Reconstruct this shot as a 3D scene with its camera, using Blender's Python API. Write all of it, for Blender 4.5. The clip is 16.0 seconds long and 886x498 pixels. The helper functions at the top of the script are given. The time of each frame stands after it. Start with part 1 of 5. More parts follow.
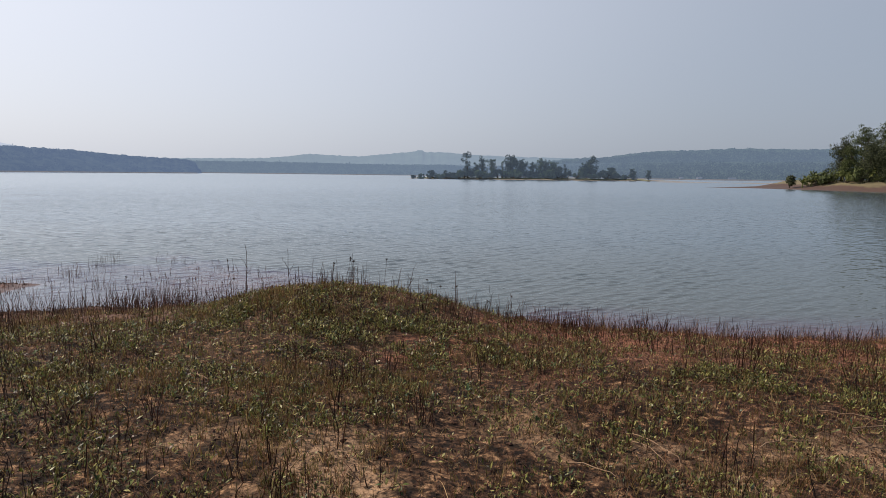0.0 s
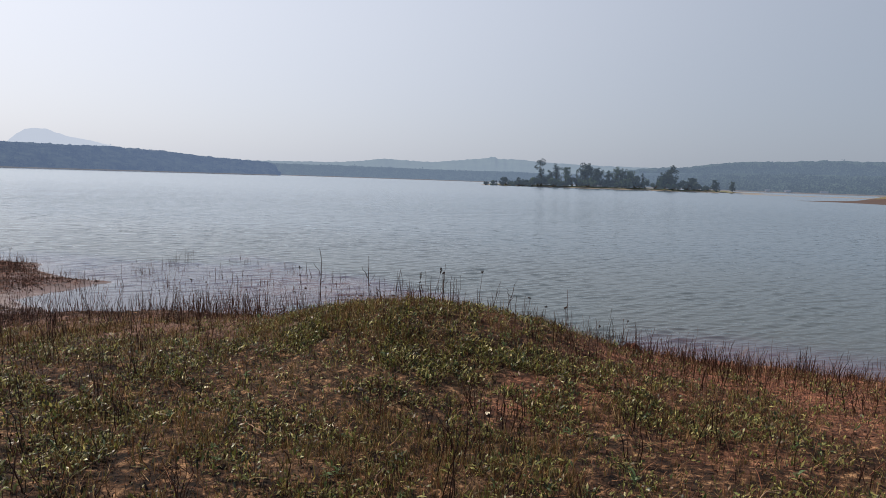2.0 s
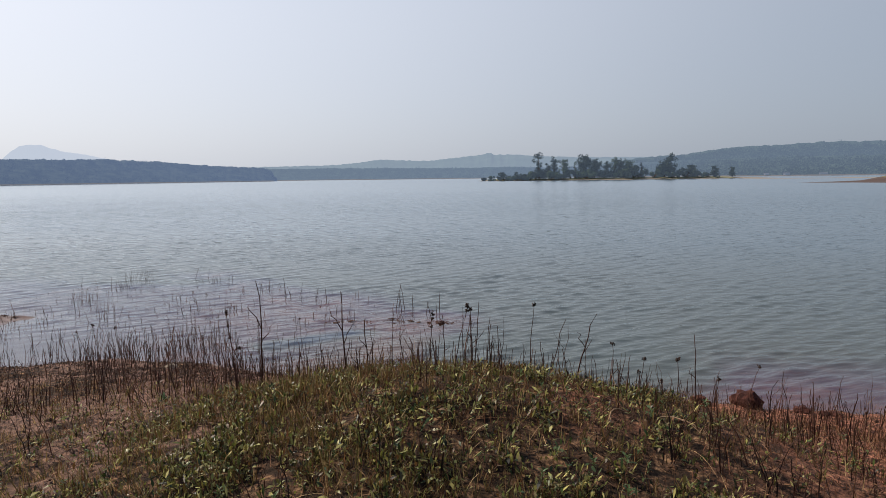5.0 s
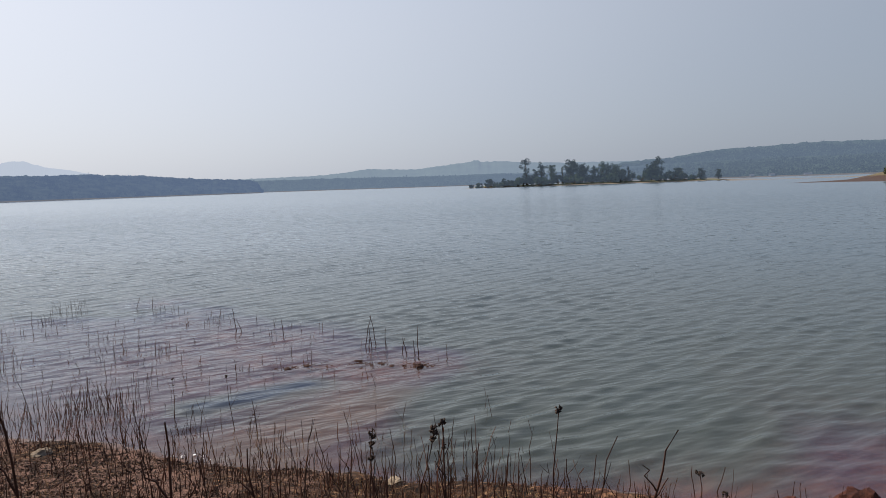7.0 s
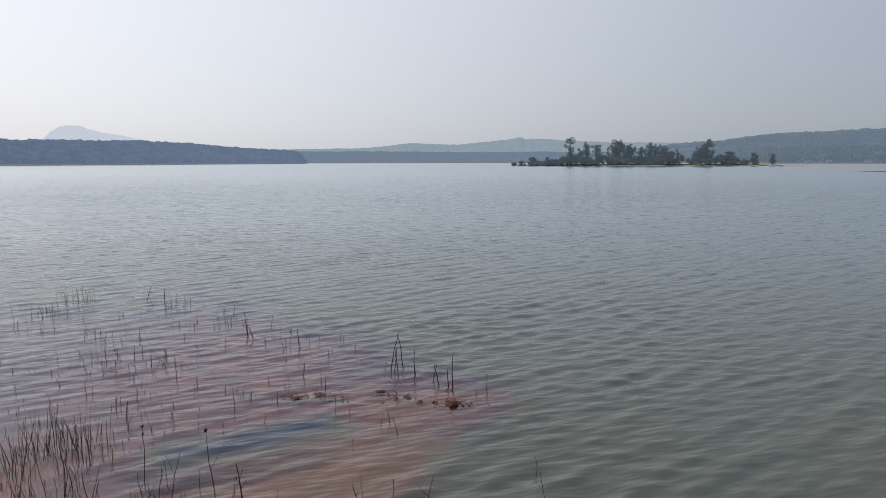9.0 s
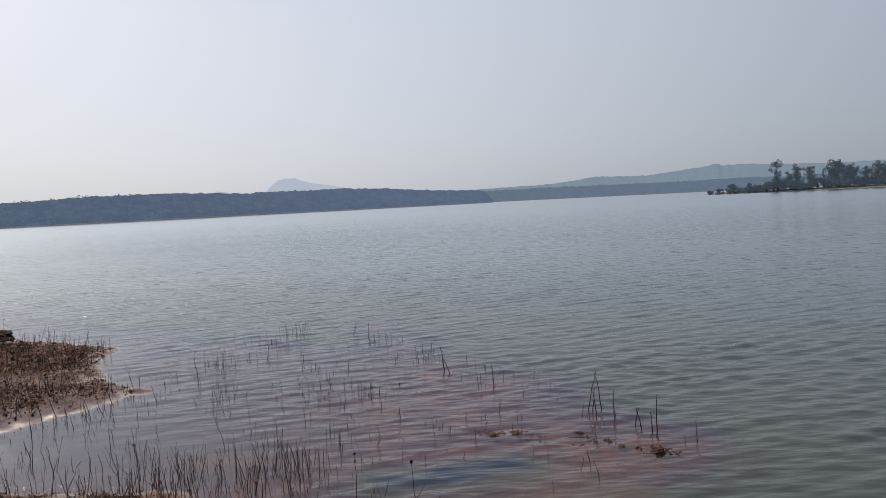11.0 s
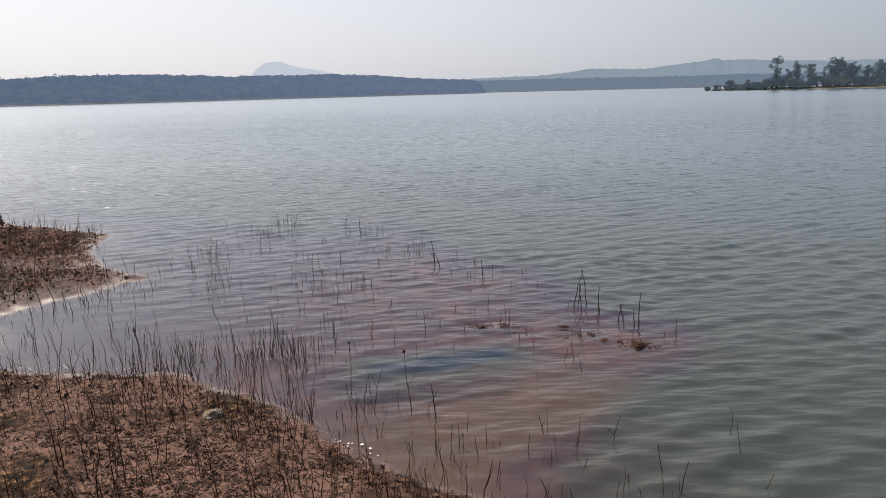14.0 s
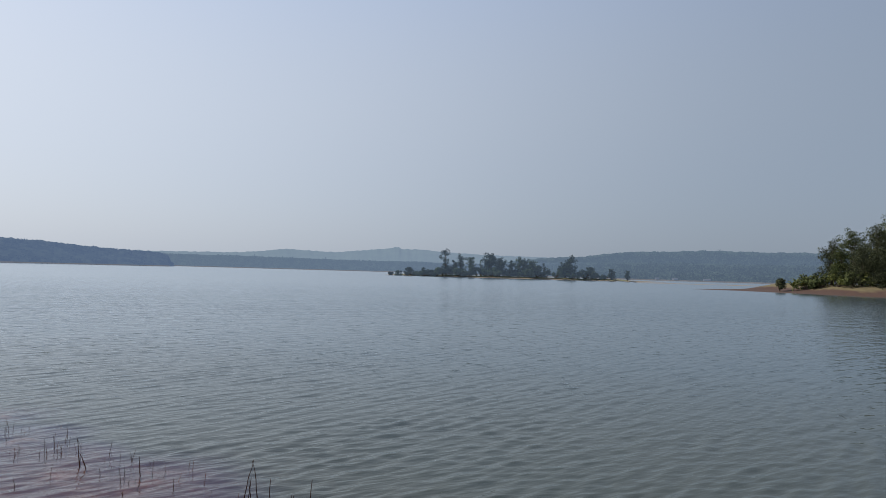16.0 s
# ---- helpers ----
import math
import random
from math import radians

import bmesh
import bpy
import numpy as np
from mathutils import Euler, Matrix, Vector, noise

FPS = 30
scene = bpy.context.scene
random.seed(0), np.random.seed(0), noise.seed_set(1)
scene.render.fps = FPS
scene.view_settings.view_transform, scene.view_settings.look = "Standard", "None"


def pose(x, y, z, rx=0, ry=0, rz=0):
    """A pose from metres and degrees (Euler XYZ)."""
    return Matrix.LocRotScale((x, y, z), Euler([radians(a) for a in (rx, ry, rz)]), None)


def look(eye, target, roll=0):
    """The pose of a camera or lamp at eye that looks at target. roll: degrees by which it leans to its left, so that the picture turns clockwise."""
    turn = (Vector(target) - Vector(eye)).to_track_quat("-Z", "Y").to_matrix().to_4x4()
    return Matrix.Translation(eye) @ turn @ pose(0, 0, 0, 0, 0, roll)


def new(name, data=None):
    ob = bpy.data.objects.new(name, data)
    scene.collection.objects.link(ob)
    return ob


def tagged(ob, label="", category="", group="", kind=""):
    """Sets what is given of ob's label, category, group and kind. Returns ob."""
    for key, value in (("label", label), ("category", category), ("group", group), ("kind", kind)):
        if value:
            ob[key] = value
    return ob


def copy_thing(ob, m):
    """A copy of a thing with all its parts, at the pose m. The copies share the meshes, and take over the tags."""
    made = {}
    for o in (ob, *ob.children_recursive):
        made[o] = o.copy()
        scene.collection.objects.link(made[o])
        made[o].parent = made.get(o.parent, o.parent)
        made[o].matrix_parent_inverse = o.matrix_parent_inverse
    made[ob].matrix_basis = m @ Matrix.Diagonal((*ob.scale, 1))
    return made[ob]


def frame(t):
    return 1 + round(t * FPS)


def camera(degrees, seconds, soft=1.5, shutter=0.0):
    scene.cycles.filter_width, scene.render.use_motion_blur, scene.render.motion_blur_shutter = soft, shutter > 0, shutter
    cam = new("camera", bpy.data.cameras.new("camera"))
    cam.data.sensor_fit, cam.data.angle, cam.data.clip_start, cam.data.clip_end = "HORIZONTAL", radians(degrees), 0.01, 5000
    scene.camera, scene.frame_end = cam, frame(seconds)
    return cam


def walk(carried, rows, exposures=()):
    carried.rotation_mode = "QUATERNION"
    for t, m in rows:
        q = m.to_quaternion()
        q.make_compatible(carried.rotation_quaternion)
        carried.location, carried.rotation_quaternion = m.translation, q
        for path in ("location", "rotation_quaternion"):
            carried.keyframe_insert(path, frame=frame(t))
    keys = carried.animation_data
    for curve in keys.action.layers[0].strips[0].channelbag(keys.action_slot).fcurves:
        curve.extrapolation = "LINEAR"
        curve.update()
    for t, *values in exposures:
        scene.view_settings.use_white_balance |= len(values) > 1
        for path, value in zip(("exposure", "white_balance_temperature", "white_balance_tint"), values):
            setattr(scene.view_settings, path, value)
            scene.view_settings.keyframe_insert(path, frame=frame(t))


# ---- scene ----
# ---- camera ----
cam = camera(69.7, 16.0, soft=0.5)
PATH = [
    (0, (0.643, -0.15, 3.23), (0.717, 1.835, 2.996), 0.7),
    (0.5, (0.539, 0.222, 3.164), (0.524, 2.217, 3.024), 1.7),
    (1, (0.392, 0.642, 3.077), (0.415, 2.623, 2.804), 3.45),
    (1.5, (0.236, 1.086, 3.073), (0.26, 3.049, 2.691), 3.4),
    (2, (0.166, 1.561, 3.085), (0.021, 3.544, 2.866), 1.9),
    (2.5, (0.018, 1.957, 3.072), (-0.197, 3.938, 2.897), 2.3),
    (3, (-0.198, 2.486, 2.997), (-0.31, 4.47, 2.769), -0.3),
    (3.2, (-0.233, 2.763, 2.964), (-0.386, 4.751, 2.806), -0.6),
    (5.5, (-0.308, 5.832, 2.874), (-0.452, 7.813, 2.641), -0.7),
    (6, (-0.273, 6.474, 2.853), (-0.54, 8.455, 2.778), 0.9),
    (6.5, (-0.279, 7.114, 2.813), (-0.463, 9.105, 2.77), 0.8),
    (7, (-0.281, 7.718, 2.854), (-0.392, 9.704, 2.654), -1.9),
    (7.5, (-0.287, 8.631, 2.892), (-0.522, 10.616, 2.846), 1.4),
    (8, (-0.366, 9.196, 2.965), (-0.424, 11.18, 2.72), -0.6),
    (8.5, (-0.449, 9.448, 3.079), (-0.505, 11.428, 2.802), 0.0),
    (9, (-0.456, 9.63, 3.155), (-0.69, 11.598, 2.882), -0.1),
    (9.5, (-0.532, 9.686, 3.161), (-0.914, 11.631, 2.892), -1.7),
    (9.7, (-0.529, 9.7, 3.112), (-0.978, 11.635, 2.879), -2.6),
    (12, (-0.645, 9.561, 3.218), (-1.665, 11.278, 3.103), -1.5),
    (12.5, (-0.663, 9.522, 3.249), (-1.774, 11.182, 3.153), -1.8),
    (13, (-0.623, 9.549, 3.196), (-1.599, 11.27, 2.899), -1.4),
    (13.5, (-0.648, 9.594, 3.193), (-1.444, 11.366, 2.717), -1.4),
    (14, (-0.625, 9.613, 3.207), (-1.375, 11.403, 2.728), -1.4),
    (14.5, (-0.463, 9.655, 3.179), (-0.873, 11.586, 2.854), 0.8),
    (15, (-0.423, 9.482, 3.276), (-0.593, 11.462, 3.051), 0.9),
    (15.5, (-0.391, 9.476, 3.295), (-0.51, 11.472, 3.249), 1.9),
    (16, (-0.312, 9.591, 3.319), (-0.167, 11.584, 3.39), 1.6),
]
walk(cam, [(t, look(eye, target, roll)) for t, eye, target, roll in PATH],
     exposures=[(0.0, 0.57, 6500, 13), (1.0, 0.62, 6500, 13), (1.5, 0.83, 6600, 13), (2.0, 0.56, 6500, 13), (2.5, 0.49, 6500, 13), (3.2, 0.44, 6500, 13), (5.3, 0.57, 6500, 12), (5.6, 0.52, 6500, 12), (6.0, 0.34, 6400, 12), (7.0, 0.47, 6450, 12), (7.5, 0.38, 6400, 12), (8.0, 0.47, 6550, 12), (8.5, 0.61, 6680, 12), (9.7, 0.52, 6700, 12), (12.0, 0.12, 6280, 11), (12.6, 0.09, 6250, 11), (13.0, 0.12, 6250, 11), (13.5, 0.49, 6650, 13), (14.0, 0.56, 6700, 13), (14.5, 0.51, 6650, 12), (15.0, 0.48, 6600, 12), (15.5, 0.46, 6400, 11), (16.0, 0.32, 6200, 10)])

# ---- sky and sun ----
SUN_AZ, SUN_EL = -68, 44          # degrees; azimuth counted from +y towards +x
world = bpy.data.worlds.new("hazy_sky")
scene.world = world
world.use_nodes = True
nt = world.node_tree
sky = nt.nodes.new("ShaderNodeTexSky")
sky.sky_type, sky.sun_disc = "NISHITA", False
sky.sun_elevation, sky.sun_rotation = radians(SUN_EL), radians(SUN_AZ)
sky.air_density, sky.dust_density, sky.ozone_density = 0.85, 3.6, 1.2
haze = nt.nodes.new("ShaderNodeMix")
haze.data_type, haze.blend_type = "RGBA", "MIX"
haze.inputs["Factor"].default_value = 0.8
toward = nt.nodes.new("ShaderNodeTexCoord")
dot = nt.nodes.new("ShaderNodeVectorMath")
dot.operation = "DOT_PRODUCT"
dot.inputs[1].default_value = (math.sin(radians(SUN_AZ)) * math.cos(radians(SUN_EL)), math.cos(radians(SUN_AZ)) * math.cos(radians(SUN_EL)), math.sin(radians(SUN_EL)))
nt.links.new(toward.outputs["Generated"], dot.inputs[0])
glare = nt.nodes.new("ShaderNodeMapRange")       # bright haze grows towards the sun
glare.interpolation_type = "SMOOTHSTEP"
for _i, _v in enumerate((-0.2, 1.0, 0.0, 1.0), 1):
    glare.inputs[_i].default_value = _v
nt.links.new(dot.outputs["Value"], glare.inputs[0])
air = nt.nodes.new("ShaderNodeMix")
air.data_type = "RGBA"
air.inputs[6].default_value = (2.65, 3.08, 3.65, 1)
air.inputs[7].default_value = (6.5, 6.9, 7.5, 1)
nt.links.new(glare.outputs[0], air.inputs[0])
halo = nt.nodes.new("ShaderNodeMath")            # the pale halo round the sun itself
halo.operation = "POWER"
clip = nt.nodes.new("ShaderNodeClamp")
nt.links.new(dot.outputs["Value"], clip.inputs[0])
nt.links.new(clip.outputs[0], halo.inputs[0])
halo.inputs[1].default_value = 11.0
bright = nt.nodes.new("ShaderNodeMix")
bright.data_type, bright.blend_type = "RGBA", "ADD"
bright.inputs[7].default_value = (0.7, 0.7, 0.7, 1)
nt.links.new(halo.outputs[0], bright.inputs[0])
high = nt.nodes.new("ShaderNodeSeparateXYZ")     # thinner, darker air above the haze
nt.links.new(toward.outputs["Generated"], high.inputs[0])
climb = nt.nodes.new("ShaderNodeMapRange")
climb.interpolation_type = "SMOOTHSTEP"
for _i, _v in enumerate((0.2, 0.8, 0.0, 1.0), 1):
    climb.inputs[_i].default_value = _v
nt.links.new(high.outputs[2], climb.inputs[0])
blue = nt.nodes.new("ShaderNodeMix")
blue.data_type, blue.blend_type = "RGBA", "MULTIPLY"
blue.inputs[7].default_value = (0.46, 0.65, 1.0, 1)
nt.links.new(climb.outputs[0], blue.inputs[0])
nt.links.new(air.outputs[2], blue.inputs[6])
nt.links.new(blue.outputs[2], bright.inputs[6])
nt.links.new(bright.outputs[2], haze.inputs[7])
nt.links.new(sky.outputs[0], haze.inputs[6])
nt.links.new(haze.outputs[2], nt.nodes["Background"].inputs[0])
nt.nodes["Background"].inputs[1].default_value = 0.09

sun = new("sun", bpy.data.lights.new("sun", "SUN"))
sun.data.energy, sun.data.angle, sun.data.color = 5.0, radians(0.6), (1.0, 0.91, 0.77)
_a, _e = radians(SUN_AZ), radians(SUN_EL)
sun.matrix_world = look((60 * math.sin(_a) * math.cos(_e), 60 * math.cos(_a) * math.cos(_e), 60 * math.sin(_e)), (0, 0, 0))


# ---- materials ----
class Mat:
    """A node material with short calls for its nodes."""

    def __init__(self, name):
        self.m = bpy.data.materials.new(name)
        self.m.use_nodes = True
        self.t = self.m.node_tree
        self.bsdf = self.t.nodes["Principled BSDF"]
        self.out = self.t.nodes["Material Output"]

    def n(self, kind, **kw):
        node = self.t.nodes.new("ShaderNode" + kind)
        for k, v in kw.items():
            node.inputs[k.replace("_", " ")].default_value = v
        return node

    def link(self, a, b):
        self.t.links.new(a, b)

    def pos(self):
        return self.n("NewGeometry").outputs["Position"]

    def noise(self, vec, scale, detail=4.0, rough=0.55, out="Fac"):
        node = self.n("TexNoise", Scale=scale, Detail=detail, Roughness=rough)
        if vec is not None:
            self.link(vec, node.inputs["Vector"])
        return node.outputs[out]

    def mapping(self, vec, scale, rot=0.0):
        node = self.n("Mapping")
        node.vector_type = "TEXTURE"
        node.inputs["Scale"].default_value = [1 / v for v in scale]
        node.inputs["Rotation"].default_value = (0, 0, rot)
        self.link(vec, node.inputs["Vector"])
        return node.outputs[0]

    def ramp(self, fac, stops):
        node = self.n("ValToRGB")
        el = node.color_ramp.elements
        while len(el) < len(stops):
            el.new(0.5)
        for e, (p, c) in zip(el, stops):
            e.position, e.color = p, (*c, 1)
        self.link(fac, node.inputs[0])
        return node.outputs[0]

    def mix(self, fac, a, b, blend="MIX"):
        node = self.n("Mix")
        node.data_type, node.blend_type = "RGBA", blend
        for socket, v in ((node.inputs[0], fac), (node.inputs[6], a), (node.inputs[7], b)):
            if isinstance(v, (int, float)):
                socket.default_value = v
            elif isinstance(v, tuple):
                socket.default_value = (*v, 1)
            else:
                self.link(v, socket)
        return node.outputs[2]

    def math(self, op, a, b=0.0):
        node = self.n("Math")
        node.operation = op
        for socket, v in zip(node.inputs, (a, b)):
            if isinstance(v, (int, float)):
                socket.default_value = v
            else:
                self.link(v, socket)
        return node.outputs[0]

    def math_vector(self, op, a, b):
        node = self.n("VectorMath")
        node.operation = op
        self.link(a, node.inputs[0])
        node.inputs[1].default_value = b
        return node.outputs[0]

    def bump(self, height, strength, distance):
        node = self.n("Bump", Strength=strength, Distance=distance)
        self.link(height, node.inputs["Height"])
        return node.outputs[0]

    def span(self, v, a, b, lo=0.0, hi=1.0):
        node = self.n("MapRange")
        for i, x in enumerate((a, b, lo, hi), 1):
            node.inputs[i].default_value = x
        self.link(v, node.inputs[0])
        return node.outputs[0]


BARS = [(-5.4, 20.2, 0.4), (-4.0, 19.85, 0.28), (-7.2, 22.2, 0.35), (-8.7, 24.0, 0.35)]   # low gravel bars that almost break the surface: x, y, half length


def soil_material():
    k = Mat("laterite_soil")
    p = k.pos()
    sep = k.n("SeparateXYZ")
    k.link(p, sep.inputs[0])
    patches = k.noise(p, 0.9, 5)
    grain = k.noise(p, 45, 5, 0.7)
    crumbs = k.noise(p, 11, 5, 0.7)
    # near-black low stop paints shaded crevices between crumbs and weeds
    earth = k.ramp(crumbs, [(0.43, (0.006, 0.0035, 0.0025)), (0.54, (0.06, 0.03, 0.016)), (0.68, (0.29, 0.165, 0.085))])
    sand = k.ramp(grain, [(0.3, (0.16, 0.09, 0.05)), (0.7, (0.37, 0.235, 0.135))])
    tan = k.mix(k.math("MULTIPLY", k.span(patches, 0.52, 0.62), k.span(sep.outputs[1], 5.5, 3.0, 0.1, 1.0)), earth, sand)
    red = k.ramp(crumbs, [(0.34, (0.05, 0.02, 0.013)), (0.66, (0.3, 0.125, 0.075))])
    stray = k.span(k.noise(p, 0.7, 5, 0.65), 0.25, 0.75, -2.2, 2.2)
    east, north = k.math("ADD", sep.outputs[0], stray), k.math("ADD", sep.outputs[1], stray)
    redness = k.math("MULTIPLY", k.span(east, 0.4, 2.0), k.span(north, 5.6, 8.8))
    c = k.mix(redness, tan, red)
    strand = k.math("MULTIPLY", k.math("MULTIPLY", k.span(east, -1.1, -2.4), k.math("MULTIPLY", k.span(north, 7.5, 9.5), k.span(sep.outputs[1], 15.6, 14.6))), k.span(patches, 0.38, 0.5))
    c = k.mix(strand, c, k.ramp(grain, [(0.3, (0.08, 0.042, 0.03)), (0.7, (0.2, 0.115, 0.085))]))
    hump = k.n("VectorMath")
    hump.operation = "LENGTH"
    k.link(k.mapping(k.math_vector("SUBTRACT", p, (-0.6, 8.4, 0.0)), (0.6, 0.7, 0.001)), hump.inputs[0])
    humus_shade = k.math("MULTIPLY", k.span(hump.outputs["Value"], 1.15, 0.5), k.span(k.noise(p, 5, 4, 0.6), 0.36, 0.5))
    c = k.mix(k.math("MULTIPLY", humus_shade, 0.45), c, (0.034, 0.02, 0.011))      # dark turf, with the shade under the weeds painted in
    # dead-leaf blotches, kept near-black to paint in shade between the weeds
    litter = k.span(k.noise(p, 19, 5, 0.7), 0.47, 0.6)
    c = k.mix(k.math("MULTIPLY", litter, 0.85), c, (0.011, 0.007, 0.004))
    mud = k.math("MULTIPLY", k.span(sep.outputs[0], -6.0, -8.5), k.span(sep.outputs[1], 14.8, 16.0))
    # spit mud; the near-black stop paints the dark gaps between clods
    c = k.mix(mud, c, k.ramp(k.noise(p, 5.5, 5, 0.7), [(0.42, (0.007, 0.004, 0.003)), (0.51, (0.055, 0.023, 0.015)), (0.62, (0.145, 0.07, 0.047))]))
    level = k.math("ADD", sep.outputs[2], k.span(k.noise(p, 3.0), 0.3, 0.7, -0.03, 0.03))
    # pale silt: a dried strip below the spit and the flat at the head of the bay, its sky sheen painted pale
    strip = k.math("MULTIPLY", k.span(level, 0.0, 0.03), k.span(level, 0.12, 0.06))
    strip = k.math("MULTIPLY", strip, k.math("MULTIPLY", k.math("MULTIPLY", k.span(sep.outputs[0], -8.0, -9.0), k.span(sep.outputs[0], -15.0, -13.5)), k.span(sep.outputs[1], 18.2, 17.6)))
    flat = k.n("VectorMath")
    flat.operation = "LENGTH"
    k.link(k.mapping(k.math_vector("SUBTRACT", p, (-10.9, 14.35, 0.0)), (0.5, 0.95, 0.001), radians(20)), flat.inputs[0])
    flat = k.span(k.math("ADD", flat.outputs["Value"], k.span(k.noise(p, 1.7, 4, 0.6), 0.3, 0.7, -0.35, 0.35)), 1.05, 0.8)
    crust_sheen = k.math("MULTIPLY", k.math("MAXIMUM", strip, flat), k.span(k.noise(p, 6.0, 4, 0.65), 0.34, 0.46))
    c = k.mix(k.math("MULTIPLY", crust_sheen, 0.9), c, k.ramp(grain, [(0.3, (0.07, 0.052, 0.05)), (0.7, (0.165, 0.127, 0.122))]))
    wet = k.span(level, -0.01, 0.05, 1, 0)
    silt = k.ramp(k.noise(p, 1.6, 4, 0.6), [(0.46, (0.045, 0.021, 0.025)), (0.7, (0.11, 0.046, 0.032))])
    reef = k.n("VectorMath")          # red laterite gravel round the end of the drowned spit
    reef.operation = "LENGTH"
    k.link(k.mapping(k.math_vector("SUBTRACT", p, (-2.55, 17.2, 0.0)), (0.52, 1.7, 0.001), radians(20)), reef.inputs[0])
    gravel = k.span(k.math("ADD", reef.outputs["Value"], k.span(k.noise(p, 1.3, 4, 0.6), 0.3, 0.7, -0.3, 0.3)), 1.1, 0.55)
    for bar_x, bar_y, bar_r in BARS:
        bar = k.n("VectorMath")
        bar.operation = "LENGTH"
        k.link(k.mapping(k.math_vector("SUBTRACT", p, (bar_x, bar_y, 0.0)), (0.7 / bar_r, 2.2, 0.001)), bar.inputs[0])
        gravel = k.math("MAXIMUM", gravel, k.span(bar.outputs["Value"], 1.1, 0.4))
    # bay bed tinted blue, for the sky's reflection in still water
    silt = k.mix(k.math("MULTIPLY", k.span(sep.outputs[0], -5.5, -8.0), 0.75), silt, (0.03, 0.024, 0.034))
    silt = k.mix(gravel, silt, k.ramp(k.noise(p, 6.0, 4, 0.6), [(0.35, (0.045, 0.018, 0.013)), (0.65, (0.12, 0.042, 0.027))]))
    c = k.mix(k.math("MULTIPLY", wet, 0.85), c, k.mix(k.span(sep.outputs[2], -0.02, 0.01), silt, (0.085, 0.048, 0.04)))
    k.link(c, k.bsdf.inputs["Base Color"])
    film = k.math("MAXIMUM", k.math("MULTIPLY", wet, k.span(sep.outputs[2], -0.015, 0.005)), k.math("MULTIPLY", flat, 0.35))
    k.link(k.span(film, 0, 1, 0.95, 0.3), k.bsdf.inputs["Roughness"])
    k.link(k.span(film, 0, 1, 0.1, 0.5), k.bsdf.inputs["Specular IOR Level"])
    h = k.math("ADD", k.math("MULTIPLY", crumbs, 0.7), k.math("MULTIPLY", grain, 0.3))
    k.link(k.bump(h, 0.8, 0.03), k.bsdf.inputs["Normal"])
    return k.m


def water_material():
    """Turbid lake water: clear over the shallows, cloudy green where it is deep; fine wind ripples over the waves of the mesh."""
    k = Mat("lake_water")
    k.t.nodes.remove(k.bsdf)
    p = k.pos()
    turn = radians(30)
    away = k.n("VectorMath")
    away.operation = "LENGTH"
    k.link(p, away.inputs[0])
    r = away.outputs["Value"]
    depth = k.n("Attribute")
    depth.attribute_name = "depth"
    d = depth.outputs["Fac"]
    still = k.n("Attribute")
    still.attribute_name = "calm"
    wind = k.span(still.outputs["Fac"], 0, 1, 1.0, 0.12)
    gusts = k.span(k.noise(k.mapping(p, (0.25, 1, 1), turn), 0.05, 3.0), 0.35, 0.65, 0.6, 1.2)
    chop = k.noise(k.mapping(p, (0.35, 1.3, 1), turn - 0.1), 7.0, 1.0, 0.5)
    ripple = k.noise(k.mapping(p, (0.35, 1.4, 1), turn + 0.2), 2.6, 1.0, 0.5)
    far = k.noise(k.mapping(p, (0.4, 1.3, 1), turn), 0.55, 2.0, 0.6)
    h = k.math("ADD", k.math("MULTIPLY", chop, k.span(r, 14, 40, 0.02, 0.0)), k.math("MULTIPLY", ripple, k.math("MULTIPLY", k.span(r, 12, 28, 0.03, 0.045), k.span(r, 70, 180, 1.0, 0.08))))
    h = k.math("ADD", k.math("MULTIPLY", h, k.math("MULTIPLY", wind, gusts)), k.math("MULTIPLY", far, k.math("MULTIPLY", k.span(r, 30, 70, 0.0, 0.1), k.span(r, 90, 260, 1.0, 0.25))))
    crests = k.math("MAXIMUM", k.math("SUBTRACT", k.noise(k.mapping(p, (0.6, 1.2, 1), turn), 2.2, 2.0, 0.6), 0.625), 0.0)       # sparse steep wavelets
    h = k.math("ADD", h, k.math("MULTIPLY", crests, k.math("MULTIPLY", k.math("MULTIPLY", k.span(r, 22, 40, 0.0, 0.45), k.span(r, 70, 130, 1.0, 0.0)), wind)))
    h = k.math("ADD", h, k.math("MULTIPLY", k.math("SQRT", k.math("ADD", k.math("MULTIPLY", r, r), 30000.0)), 0.055))   # tilts far normals towards the camera's side, in place of unresolved waves
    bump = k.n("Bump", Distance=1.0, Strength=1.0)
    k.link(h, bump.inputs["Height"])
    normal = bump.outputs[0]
    murk = k.math("SUBTRACT", 1.0, k.math("POWER", 2.718, k.math("MULTIPLY", d, -5.0)))
    stirred = k.n("Attribute")
    stirred.attribute_name = "silt"
    murk = k.math("MAXIMUM", k.math("MINIMUM", murk, 1.0), k.math("MULTIPLY", stirred.outputs["Fac"], 0.75))
    clouds = k.noise(p, 0.25, 3)
    body = k.n("BsdfDiffuse")
    deep = k.mix(k.span(d, 0.9, 3.5), k.mix(clouds, (0.031, 0.035, 0.024), (0.039, 0.042, 0.029)), k.mix(clouds, (0.034, 0.046, 0.046), (0.041, 0.054, 0.053)))
    east = k.n("SeparateXYZ")
    k.link(p, east.inputs[0])
    shoal = k.n("Attribute")
    shoal.attribute_name = "shoal"
